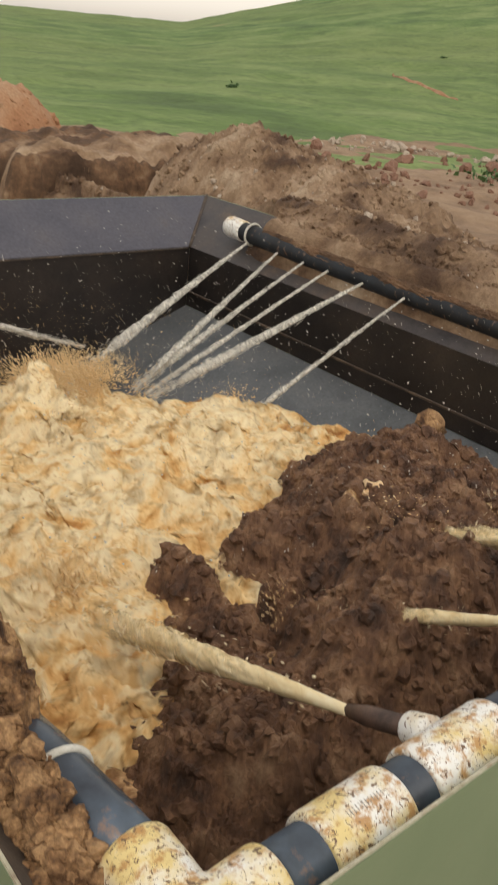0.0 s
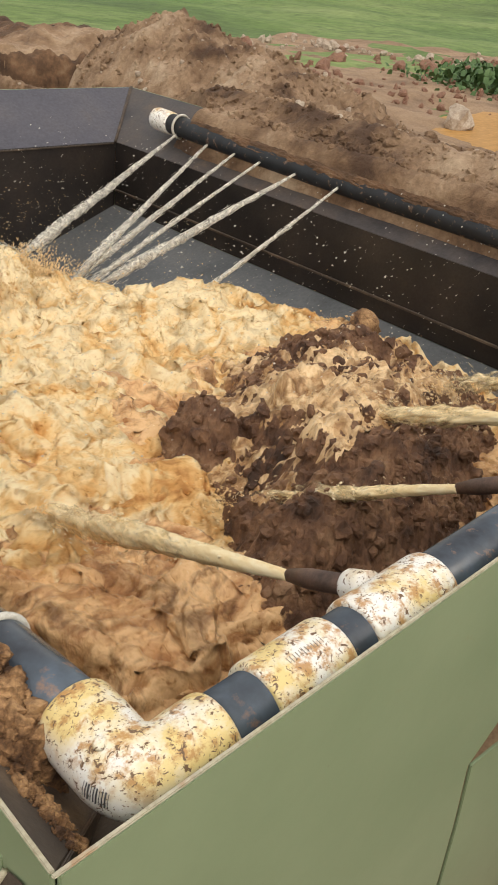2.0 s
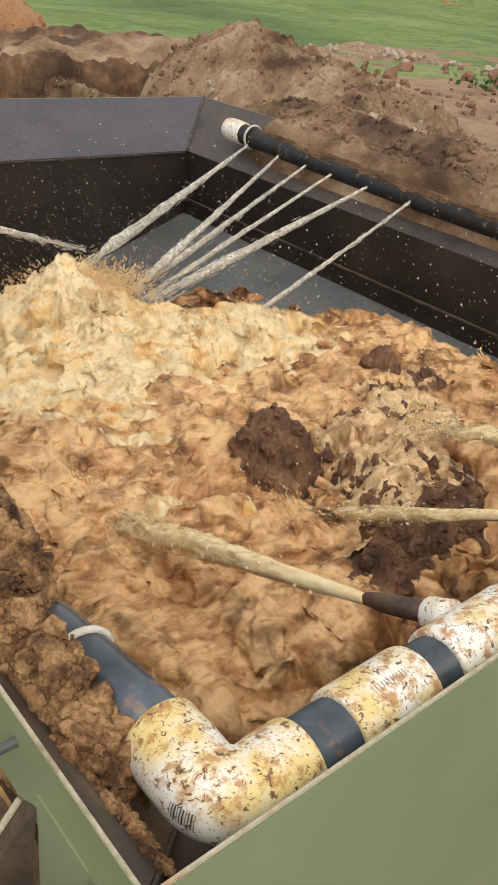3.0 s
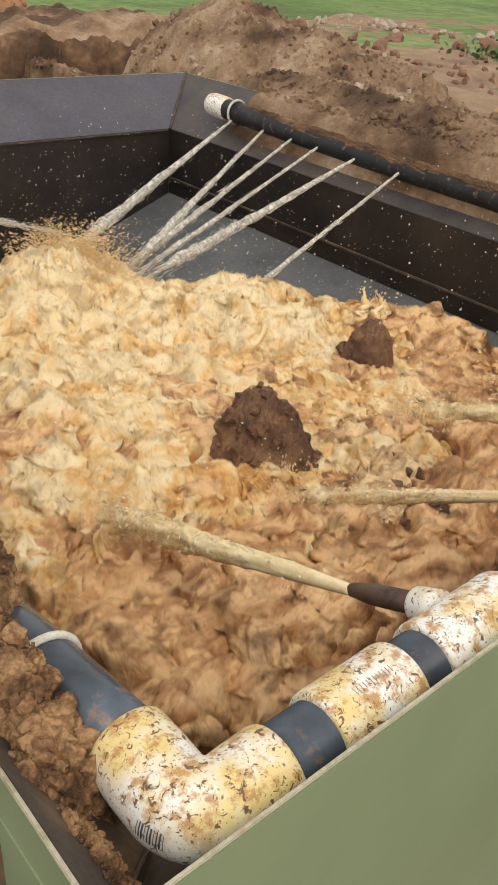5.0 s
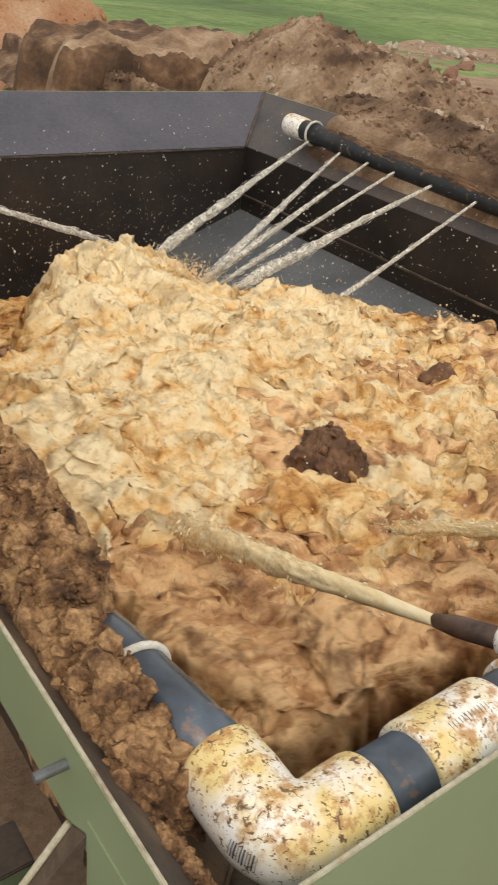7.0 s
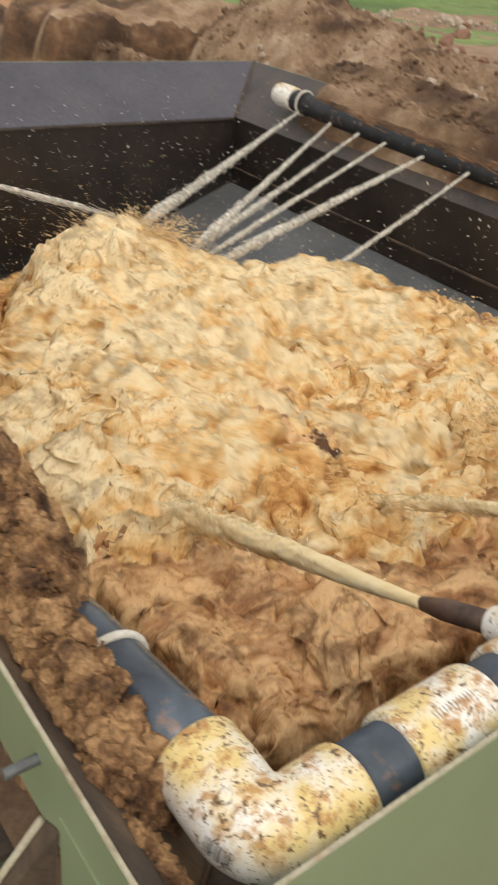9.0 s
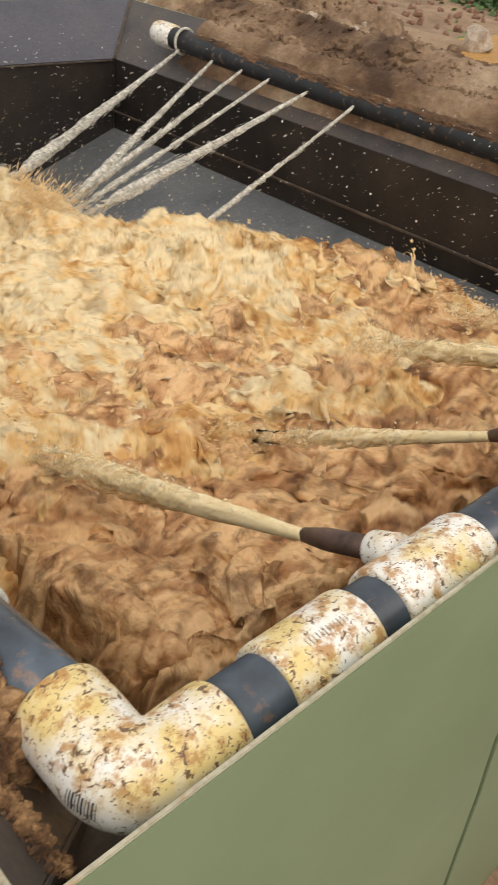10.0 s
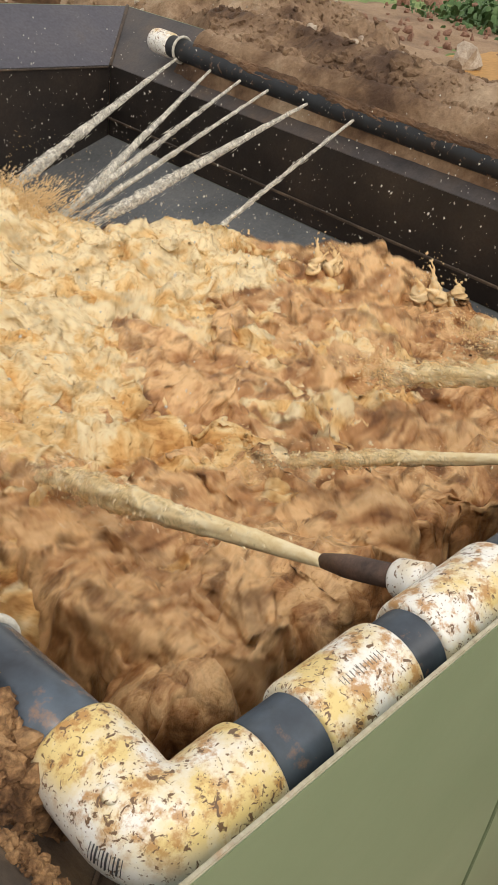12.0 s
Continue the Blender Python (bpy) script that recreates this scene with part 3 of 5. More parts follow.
def make_earth():
    v, fc = sheet(-9, 27, -9, 21, 0.15, yard_height)
    tagged(piece("bare_yard", v, fc, soil_brown), "bare trampled brown earth round the hopper", "earth", kind="structure")
    v, fc = sheet(3.03, 10.5, -2.0, 9.5, 0.024, mound_height)
    tagged(piece("spoil_mound", v, fc, soil_mound), "tall heap of loose grey-brown soil banked against the hopper", "soil mound", kind="stuff")
    rng = np.random.RandomState(3)
    n = 9000
    x, y = 3.15 + 5.3 * rng.rand(n) ** 1.6, rng.uniform(-0.5, 8.0, n)
    v, fc = scatter(np.stack([x, y, mound_height(x, y)], 1), 0.006 + 0.030 * rng.rand(n) ** 5, 23, 0.7)
    tagged(piece("mound_clods", v, fc, soil_mound, soft=False), "loose soil clods strewn over the brown mound", "soil", kind="stuff")
    n = 900
    x, y = 3.4 + 4.6 * rng.rand(n), rng.uniform(0, 7.0, n)
    v, fc = scatter(np.stack([x, y, mound_height(x, y)], 1), 0.006 + 0.020 * rng.rand(n) ** 4, 29, 0.5)
    tagged(piece("pale_pebbles", v, fc, stone_pale, soft=False), "small pale stones strewn over the brown mound", "stones", kind="stuff")

    def bank(x, y):
        face = 6.7 + 0.5 * fbm(x * 0.9, 0 * x, 4, 31) + 0.10 * fbm(x * 4, y * 2, 4, 32)
        top = 0.0 + 0.34 * fbm(x * 0.8, y * 0.55, 5, 33) + 0.03 * ridged(x * 2.4, y * 2.4, 6, 34, 0.6) + 0.09 * fbm(x * 3, y * 3, 6, 39, 0.6) + 0.06 * smooth(7.2, 8.2, y)
        wall = smooth(face - 0.05, face + 0.10, y) * 0.8 + 0.2 * smooth(face - 0.5, face + 0.1, y)
        gully = 0.22 * np.abs(fbm(x * 4, y * 1.5, 5, 38)) * bump_at(y, 0 * y, 6.6, 0, 0.5, 1)
        return -1.3 + (top + 1.3) * wall * smooth(9.8, 8.4, y + 0.8 * fbm(x, y, 3, 35)) * smooth(7.5, 6.5, x) * smooth(2.75, 3.2, x - 0.12 * (y - 7) + 0.4 * fbm(0 * x, y * 2, 3, 36)) - gully

    v, fc = sheet(1.2, 7.6, 5.9, 11.5, 0.03, bank)
    tagged(piece("cut_bank", v, fc, soil_bank), "steep cut bank of dry brown earth behind the hopper", "earth bank", kind="stuff")

    # Sheet over the top only, carrying the lit tone; the steep face stays dark.
    def crust(x, y):
        face = 6.7 + 0.5 * fbm(x * 0.9, 0 * x, 4, 31) + 0.10 * fbm(x * 4, y * 2, 4, 32)
        return bank(x, y) + 0.03 - 0.12 * smooth(face + 0.22, face + 0.10, y + 0.12 * fbm(x * 3, y * 3, 5, 45)) - 0.2 * smooth(7.5, 8.0, y + 0.3 * fbm(x, y, 3, 46))

    v, fc = sheet(1.2, 7.6, 6.4, 9.5, 0.03, crust)
    tagged(piece("bank_lit_crust", v, fc, soil_lit_crust), "dry crust on top of the cut bank, paled for the light on it", "earth", kind="stuff")

    def hill(x, y):
        z = -1.3 + 1.32 * bump_at(x, y, 5.0, 11.3, 1.1, 1.1) + 1.1 * bump_at(x, y, 3.6, 11.0, 1.2, 1.2)
        return z + 0.22 * fbm(x * 1.1, y * 1.1, 5, 41) + 0.07 * ridged(x * 2.4, y * 2.4, 5, 44)

    v, fc = sheet(0.0, 8.5, 8.8, 16, 0.05, hill)
    tagged(piece("orange_mound", v, fc, soil_orange), "mound of orange clay beside the grass", "soil mound", kind="stuff")
    n = 500
    x, y = rng.uniform(2.5, 6.4, n), rng.uniform(9.9, 12.5, n)
    v, fc = scatter(np.stack([x, y, hill(x, y)], 1), 0.015 + 0.07 * rng.rand(n) ** 4, 37, 0.5)
    tagged(piece("clay_clods", v, fc, soil_orange, soft=False), "orange clay clods on the mound", "soil", kind="stuff")

    rng = np.random.RandomState(8)
    x, y, z = on_yard(rng, 90, 17.6, 15.6, 2.4, 0.9, -35)
    stones("pale_rock", "pale weathered rock on bare ground by the grass", zip(x, y, z), 0.03 + 0.13 * rng.rand(90) ** 2, stone_pale, 600)
    x, y, z = on_yard(rng, 110, 12.8, 9.8, 1.7, 0.9, -20)
    stones("red_rock", "reddish broken rock on the bare yard", zip(x, y, z), 0.025 + 0.10 * rng.rand(110) ** 2, stone_red, 640)
    x, y, z = on_yard(rng, 60, 17, 12.0, 3.0, 1.6, -30)
    stones("brown_rock", "brown stone half sunk in the yard", zip(x, y, z), 0.05 + 0.16 * rng.rand(60) ** 2, stone_red, 680)
    stones("pale_rock", "large pale rock at the edge of the pool", [(11.35, 6.95, -0.95)], [0.24], stone_pale, 700, 0.3)

    # pool of orange water beyond the mound
    g = np.linspace(0, 2 * math.pi, 73)[:-1]
    r = 1 + 0.16 * np.sin(3 * g + 1) + 0.08 * np.sin(7 * g)
    c, q = math.cos(radians(30)), math.sin(radians(30))
    u, w = 3.6 * r * np.cos(g), 2.2 * r * np.sin(g)
    verts = [(11.6 + a * c - b * q, 5.4 + a * q + b * c, -0.99) for a, b in zip(u, w)] + [(11.6, 5.4, -0.99)]
    tagged(piece("pool", verts, [(k, (k + 1) % 72, 72) for k in range(72)], POOL), "still pool of opaque orange muddy water", "water", kind="structure")


make_earth()


def leaf_clump(name, label, cx, cy, rx, ry, n, low, high, seed):
    """A low bush: many small bent leaves over a spread of stems."""
    rng = np.random.RandomState(seed)
    vs, fs = [], []
    for k in range(n):
        x, y = rng.normal(cx, rx), rng.normal(cy, ry)
        z = float(max(yard_height(np.array([x]), np.array([y]))[0], ground_height(np.array([x]), np.array([y]))[0]))
        h = low + (high - low) * rng.rand() * (0.5 + abs(value_noise(x * 2.1, y * 2.1, seed)) * 2)
        a, lean, w = rng.uniform(0, 6.28), rng.uniform(0.2, 0.9), 0.02 + 0.05 * rng.rand()
        d, e = np.array((math.cos(a), math.sin(a), 0)), np.array((-math.sin(a), math.cos(a), 0))
        p = np.array((x, y, z + h * rng.rand() * 0.8))
        b = len(vs)
        vs += [p - e * w, p + e * w, p + d * lean * h * 0.4 + e * w * 0.8 + (0, 0, h * 0.4), p + d * lean * h * 0.4 - e * w * 0.8 + (0, 0, h * 0.4), p + d * lean * h + (0, 0, h * 0.5)]
        fs += [(b, b + 1, b + 2, b + 3), (b + 3, b + 2, b + 4)]
    tagged(piece(name, vs, fs, LEAF), label, "bush", "plants", kind="stuff")


def hillside():
    for k, (az, r, size) in enumerate(((37.9, 46, 0.14), (51.0, 95, 0.2))):
        leaf_clump("hill_bush", "lone dark bush on the green hillside", 1.5 + r * math.sin(radians(az)), 2.0 + r * math.cos(radians(az)), size, size, 90, 0.06, 0.25, 20 + k)


hillside()
leaf_clump("shrub", "low dark-green bush growing by the pool", 17.1, 9.3, 0.9, 0.8, 4600, 0.06, 0.26, 1)
leaf_clump("shrub", "low dark-green bush on the bare yard", 19.2, 11.2, 0.8, 0.5, 1400, 0.05, 0.2, 2)
leaf_clump("shrub", "small green bush on the earth bank", 3.1, 9.6, 0.25, 0.2, 400, 0.1, 0.25, 3)


# ---- the steel hopper ----
X0, X1, Y0, Y1, RIM = -0.145, 3.42, -0.112, 4.60, 0.065
FX0, FX1, FY0, FY1, FOLD = 0.10, 2.97, 0.13, 4.15, -0.16
WB = -0.575


def make_hopper():
    hop = thing("hopper", "large open steel hopper with sage-green outside and dark inside walls", "hopper")
    t = 0.008
    part("flare_plate", plate([(X0, Y1, 0.10), (X1, Y1, 0.10), (FX1, FY1, FOLD), (FX0, FY1, FOLD)], t, (0, 0.5, -0.86)), steel_blue, hop, "blue-grey sloping upper plate")
    part("flare_plate", plate([(X1, Y0, 0.10), (X1, Y1, 0.10), (FX1, FY1, FOLD), (FX1, FY0, FOLD)], t, (0.5, 0, -0.86)), steel_stained, hop, "grey sloping upper plate stained with mud")
    part("flare_plate", plate([(X0, Y0, RIM), (X0, Y1, RIM), (FX0, FY1, -0.24), (FX0, FY0, -0.24)], t, (-0.7, 0, -0.7)), steel_muddy, hop, "muddy sloping upper plate")
    part("flare_plate", plate([(X0, Y0 + 0.002, -0.03), (X1, Y0 + 0.002, -0.03), (FX1, FY0, -0.24), (FX0, FY0, -0.24)], t, (0, -0.7, -0.7)), steel_muddy, hop, "muddy sloping upper plate")
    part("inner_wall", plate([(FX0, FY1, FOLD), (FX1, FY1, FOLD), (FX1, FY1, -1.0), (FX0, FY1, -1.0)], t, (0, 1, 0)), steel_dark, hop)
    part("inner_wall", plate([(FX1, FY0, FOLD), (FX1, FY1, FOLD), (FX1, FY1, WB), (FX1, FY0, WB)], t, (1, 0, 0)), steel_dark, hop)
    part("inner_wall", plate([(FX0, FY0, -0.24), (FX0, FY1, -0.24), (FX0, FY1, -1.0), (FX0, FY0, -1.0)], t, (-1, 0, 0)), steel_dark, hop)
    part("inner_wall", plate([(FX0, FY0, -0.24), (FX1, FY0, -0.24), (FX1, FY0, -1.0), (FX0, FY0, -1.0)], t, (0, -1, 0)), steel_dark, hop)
    part("hopper_floor", plate([(FX1, FY0, WB), (FX1, FY1, WB), (FX1 - 1.1, FY1, -1.0), (FX1 - 1.1, FY0, -1.0)], t, (0, 0, -1)), steel_grey, hop, "grey worn sloping floor plate")
    # Bottom darker than the sloping floor: shade of the deep void, put into colour.
    part("hopper_floor", plate([(FX0, FY0, -0.99), (FX1 - 1.1, FY0, -1.0), (FX1 - 1.1, FY1, -1.0), (FX0, FY1, -0.99)], t, (0, 0, -1)), steel_dark, hop, "floor plate with the dark of the deep void in its colour")
    part("corner_web", plate([(X0 + 0.002, Y0 + 0.002, RIM - 0.002), (X0 + 0.002, Y0 + 0.002, -0.034), (FX0, FY0, -0.25), (FX0, FY0, -0.236)], 0.006, (0.7, -0.7, 0)), steel_muddy, hop)
    # a weld ledge along the wall, and the joint in the far corner
    part("weld_ledge", box(FX1 - 0.014, FX1, FY0, FY1, -0.475, -0.463, 0.002), steel_muddy, hop, "pale rubbed ledge")
    part("weld_ledge", box(FX0, FX1 - 0.02, FY1 - 0.012, FY1, FOLD - 0.012, FOLD - 0.004, 0.002), steel_muddy, hop)
    v, fc = sweep([(FX1 - 0.005, FY1 - 0.005, FOLD), (X1, Y1, 0.1)], [0.010, 0.012], 8)
    piece("weld_seam", v, fc, steel_muddy, hop, "rust-brown corner weld")
    # outer skirts, in green paint, with a rubbed rim
    part("outer_plate", plate([(X0, Y0, RIM), (X1, Y0, RIM + 0.1), (X1, Y0, -0.47), (1.10, Y0, -0.47), (0.948, Y0, -0.60), (0.985, Y0, -0.85), (1.10, Y0, -2.1), (X0, Y0, -2.1)], 0.008, (0, -1, 0)), PAINT, hop, "sage-green painted side plate")
    part("outer_plate", plate([(X0, Y0, RIM), (X0, Y1, RIM), (X0, Y1, -0.11), (X0, Y0, -0.11)], 0.008, (-1, 0, 0)), PAINT, hop, "sage-green painted side plate")
    part("outer_plate", plate([(X0, Y1, 0.1), (X1, Y1, 0.1), (X1, Y1, -0.9), (X0, Y1, -0.9)], 0.008, (0, 1, 0)), PAINT, hop)
    part("outer_plate", plate([(X1, Y0, 0.1), (X1, Y1, 0.1), (X1, Y1, -0.9), (X1, Y0, -0.9)], 0.008, (1, 0, 0)), PAINT, hop)
    part("rim_edge", plate([(X0 - 0.008, Y0 - 0.001, RIM), (X1, Y0 - 0.001, RIM + 0.1), (X1, Y0 - 0.001, RIM + 0.104), (X0 - 0.008, Y0 - 0.001, RIM + 0.004)], 0.007, (0, -1, 0), 0.0015), edge_worn, hop, "rubbed pale rim edge")
    part("rim_edge", box(X0 - 0.008, X0 - 0.001, Y0, Y1, RIM, RIM + 0.004, 0.0015), edge_worn, hop, "rubbed pale rim edge")
    part("lower_plate", plate([(0.957, Y0 - 0.004, -0.604), (1.6, Y0 - 0.004, -0.70), (1.6, Y0 - 0.004, -2.1), (1.108, Y0 - 0.004, -2.1), (0.993, Y0 - 0.004, -0.85)], 0.008, (0, -1, 0)), PAINT, hop)
    part("corner_post", box(X0 - 0.010, X0 + 0.07, 0.0, 0.150, -2.1, -0.03, 0.004), PAINT, hop)
    part("corner_post", box(X0 - 0.009, X0 + 0.07, -0.10, -0.03, -2.1, -0.112, 0.004), PAINT, hop)
    part("gusset", plate([(X0 - 0.009, 0.198, -0.10), (X0 - 0.009, 0.156, -0.07), (X0 - 0.04, 0.18, -0.78), (X0 - 0.30, 0.35, -0.78)], 0.006, (0, -1, 0.1)), steel_muddy, hop, "mud-dark bracket plate")
    v, fc = sweep([(X0 - 0.013, 0.198, -0.10), (X0 - 0.306, 0.352, -0.79)], [0.006, 0.007], 6)
    piece("gusset_edge", v, fc, edge_worn, hop, "pale rubbed bracket edge")
    part("gusset", plate([(X0 - 0.011, -0.012, -0.04), (X0 - 0.011, -0.05, -0.02), (X0 - 0.04, -0.03, -0.72), (X0 - 0.30, 0.14, -0.72)], 0.006, (0, -1, 0.1)), steel_muddy, hop, "mud-dark bracket plate")
    v, fc = sweep([(X0 - 0.014, -0.012, -0.04), (X0 - 0.306, 0.142, -0.73)], [0.005, 0.006], 6)
    piece("gusset_edge", v, fc, edge_worn, hop, "pale rubbed bracket edge")
    part("cross_beam", box(-1.4, X0 + 0.02, 0.42, 0.50, -0.62, -0.50, 0.004), PAINT, hop, "green beam caked with mud")
    part("cross_beam", box(-1.4, X0 + 0.02, 0.41, 0.51, -0.50, -0.49, 0.003), steel_muddy, hop)
    bolt = bmesh.new()
    bmesh.ops.create_cone(bolt, segments=12, radius1=0.008, radius2=0.008, depth=0.05, cap_ends=True, matrix=pose(X0 - 0.03, 0.21, 0.01, 0, 90, 0))
    part("bolt", bolt, steel_grey, hop)
    return hop


make_hopper()


# ---- the pipework ----
AX, AY = 0.027, -0.034


def ring_path(c, axis, r, k=28):
    a, b = {"x": ((0, 1, 0), (0, 0, 1)), "y": ((1, 0, 0), (0, 0, 1))}[axis]
    return [Vector(c) + Vector(a) * (r * math.cos(2 * math.pi * i / k)) + Vector(b) * (r * math.sin(2 * math.pi * i / k)) for i in range(k + 1)]


def sleeve(x0, x1, r):
    """A moulded sleeve along x with rounded mouths."""
    xs = [x0, x0 + 0.001, x0 + 0.004, x0 + 0.012, (x0 + x1) / 2, x1 - 0.012, x1 - 0.004, x1 - 0.001, x1]
    rs = [r - 0.008, r - 0.004, r - 0.0015, r, r - 0.0005, r, r - 0.0015, r - 0.004, r - 0.008]
    return sweep([(x, AY, 0) for x in xs], rs, 48)


NOZZLES = [(0.597, 0.52), (1.185, 0.66), (1.66, 0.46), (2.18, 0.52)]


def make_pipework():
    near = thing("spray_manifold", "blue-black plastic pipe with white splattered elbow and sleeves along the rim", "pipe", at=(0.0, -0.006, -0.002))
    near.rotation_euler = (0, radians(-1.5), 0)
    v, fc = sweep([(0.12, AY, 0), (1.4, AY, 0), (3.0, AY, 0)], [0.0585] * 3, 48)
    piece("pipe", v, fc, PIPE, near, "blue-black pipe, mud-spotted")
    v, fc = sweep([(AX, 0.08, 0), (AX - 0.012, 0.2, 0), (AX - 0.033, 0.37, 0), (AX - 0.052, 0.52, -0.01)], [0.0585] * 4, 48)
    piece("pipe", v, fc, PIPE, near, "blue-black pipe, mud-spotted")
    # elbow: straight hub, tight bend, straight hub
    bend = 0.058
    path = [(0.168, AY, 0), (0.167, AY, 0), (0.164, AY, 0), (0.157, AY, 0), (0.13, AY, 0), (0.10, AY, 0)]
    path += [(AX + bend - bend * math.sin(g), AY + bend - bend * math.cos(g), 0) for g in np.linspace(0, math.pi / 2, 15)]
    path += [(AX, 0.065, 0), (AX, 0.09, 0), (AX, 0.115, 0), (AX, 0.122, 0), (AX, 0.125, 0), (AX, 0.126, 0)]
    radii = [0.060, 0.064, 0.0665, 0.068, 0.0675, 0.0665] + [0.0655 + 0.001 * math.sin(2 * g) for g in np.linspace(0, math.pi / 2, 15)] + [0.0665, 0.066, 0.066, 0.0645, 0.062, 0.058]
    v, fc = sweep(path, radii, 48)
    elbow = piece("elbow", v, fc, PVC, near, "white plastic elbow with brown mud splatter")
    v, fc = sweep([(0.0, 0.016, 0.058), (0.0, 0.016, 0.0655), (0.0, 0.016, 0.067)], [0.011, 0.009, 0.005], 16)
    piece("mould_gate", v, fc, PVC, elbow)
    for k in range(10):
        w = 0.0005 + 0.0004 * ((k * 7) % 3)
        g = radians(190 + 2.1 * k)
        c = Vector((AX + bend + (bend + 0.0625) * math.cos(g), AY + bend + (bend + 0.0625) * math.sin(g), 0.026))
        d = Vector((AX + bend + (bend + 0.0675) * math.cos(g), AY + bend + (bend + 0.0675) * math.sin(g), 0.002))
        piece("barcode_bar", *sweep([c, (c + d) / 2 + (d - c).cross(Vector((-math.sin(g), math.cos(g), 0))).normalized() * 0.0016, d], [w] * 3, 4), ink_dark, elbow)
    for x0, x1, name in ((0.247, 0.418, "sleeve"), (0.476, 0.693, "tee_sleeve"), (1.10, 1.24, "tee_sleeve"), (1.58, 1.72, "tee_sleeve"), (2.11, 2.25, "tee_sleeve")):
        v, fc = sleeve(x0, x1, 0.0695)
        s = piece(name, v, fc, PVC, near, "white plastic sleeve with brown mud splatter")
        if x0 < 0.3:
            rng = random.Random(4)
            for k in range(12):
                a = radians(62 - 3 * rng.random())
                x = 0.300 + 0.0066 * k
                p = [Vector((x, AY + 0.0695 * math.cos(radians(q)), 0.0695 * math.sin(radians(q)))) for q in (93, 97 + 3 * rng.random(), 101 + 3 * rng.random())]
                piece("print_bar", *sweep(p, [0.0006 + 0.0004 * rng.random()] * 3, 4), ink_grey, s)
    for k, (x, drop) in enumerate(NOZZLES):
        way = Vector((0.03, 1, -drop)).normalized()
        base = Vector((x, 0.03, 0.0))
        cup = [base, base + way * 0.02, base + way * 0.05, base + way * 0.056, base + way * 0.056]
        piece("tee_branch", *sweep(cup, [0.034, 0.033, 0.033, 0.030, 0.022], 24), PVC, near, "white splattered branch socket")
        tip = base + way * 0.225
        piece("nozzle", *sweep([base + way * 0.04, base + way * 0.16, base + way * 0.17, tip, tip], [0.021, 0.021, 0.0205, 0.0135, 0.009], 20), rust_pipe, near, "rust-brown tapered steel nozzle")
    v, fc = sweep(ring_path((AX - 0.026, 0.315, 0), "y", 0.061), [0.007] * 29, 10, False)
    piece("hose_loop", v, fc, rope_white, near, "dirty white cord loop")

    far = thing("far_spray_pipe", "black plastic spray pipe with a white capped end on the hopper", "pipe")
    v, fc = sweep([(3.09, 3.80, 0.032), (3.09, 3.2, 0.014), (3.09, 2.3, -0.004), (3.09, 1.2, -0.014), (3.09, 0.0, -0.018)], [0.060] * 5, 36)
    piece("pipe", v, fc, PIPE_FAR, far)
    v, fc = sweep([(3.09, 3.71, 0.03), (3.09, 3.712, 0.03), (3.09, 3.725, 0.03), (3.09, 3.85, 0.034), (3.09, 3.875, 0.035), (3.09, 3.885, 0.035)], [0.060, 0.066, 0.069, 0.069, 0.062, 0.03], 36)
    piece("end_cap", [Vector(p) - Vector((0, 0, 0.06)) for p in v], fc, PVC, far, "white splattered end cap").location.z = 0.06
    v, fc = sweep(ring_path((3.09, 3.625, 0.027), "y", 0.069), [0.008] * 29, 10, False)
    piece("cord_loop", v, fc, rope_white, far, "white cord loop")


make_pipework()


def make_pipe_mud():
    """Soil that has slid down over the crown of the far pipe, with a ragged lower edge."""
    ys, gs = np.meshgrid(np.linspace(0.0, 3.5, 420), np.radians(np.linspace(12, 125, 26)), indexing="ij")
    rag = 26 * fbm(ys * 4, gs * 2, 5, 611, 0.6) + 30 * smooth(3.0, 3.5, ys)
    thick = -0.006 + 0.017 * smooth(18, 62, np.degrees(gs) - rag) + 0.010 * fbm(ys * 22, gs * 6, 4, 612, 0.65)
    crown = np.interp(ys, (0, 1.2, 2.3, 3.2, 3.8), (-0.018, -0.014, -0.004, 0.014, 0.032))
    r = 0.060 + thick
    v = np.stack([3.09 - r * np.cos(gs), ys, crown + r * np.sin(gs)], -1).reshape(-1, 3)
    i = np.arange(419)[:, None] * 26 + np.arange(25)[None]
    fc = np.stack([i, i + 26, i + 27, i + 1], -1).reshape(-1, 4).tolist()
    tagged(piece("pipe_mud", v, fc, soil_bank, soft=False), "dark brown soil slid down over the spray pipe", "soil", kind="stuff")


make_pipe_mud()


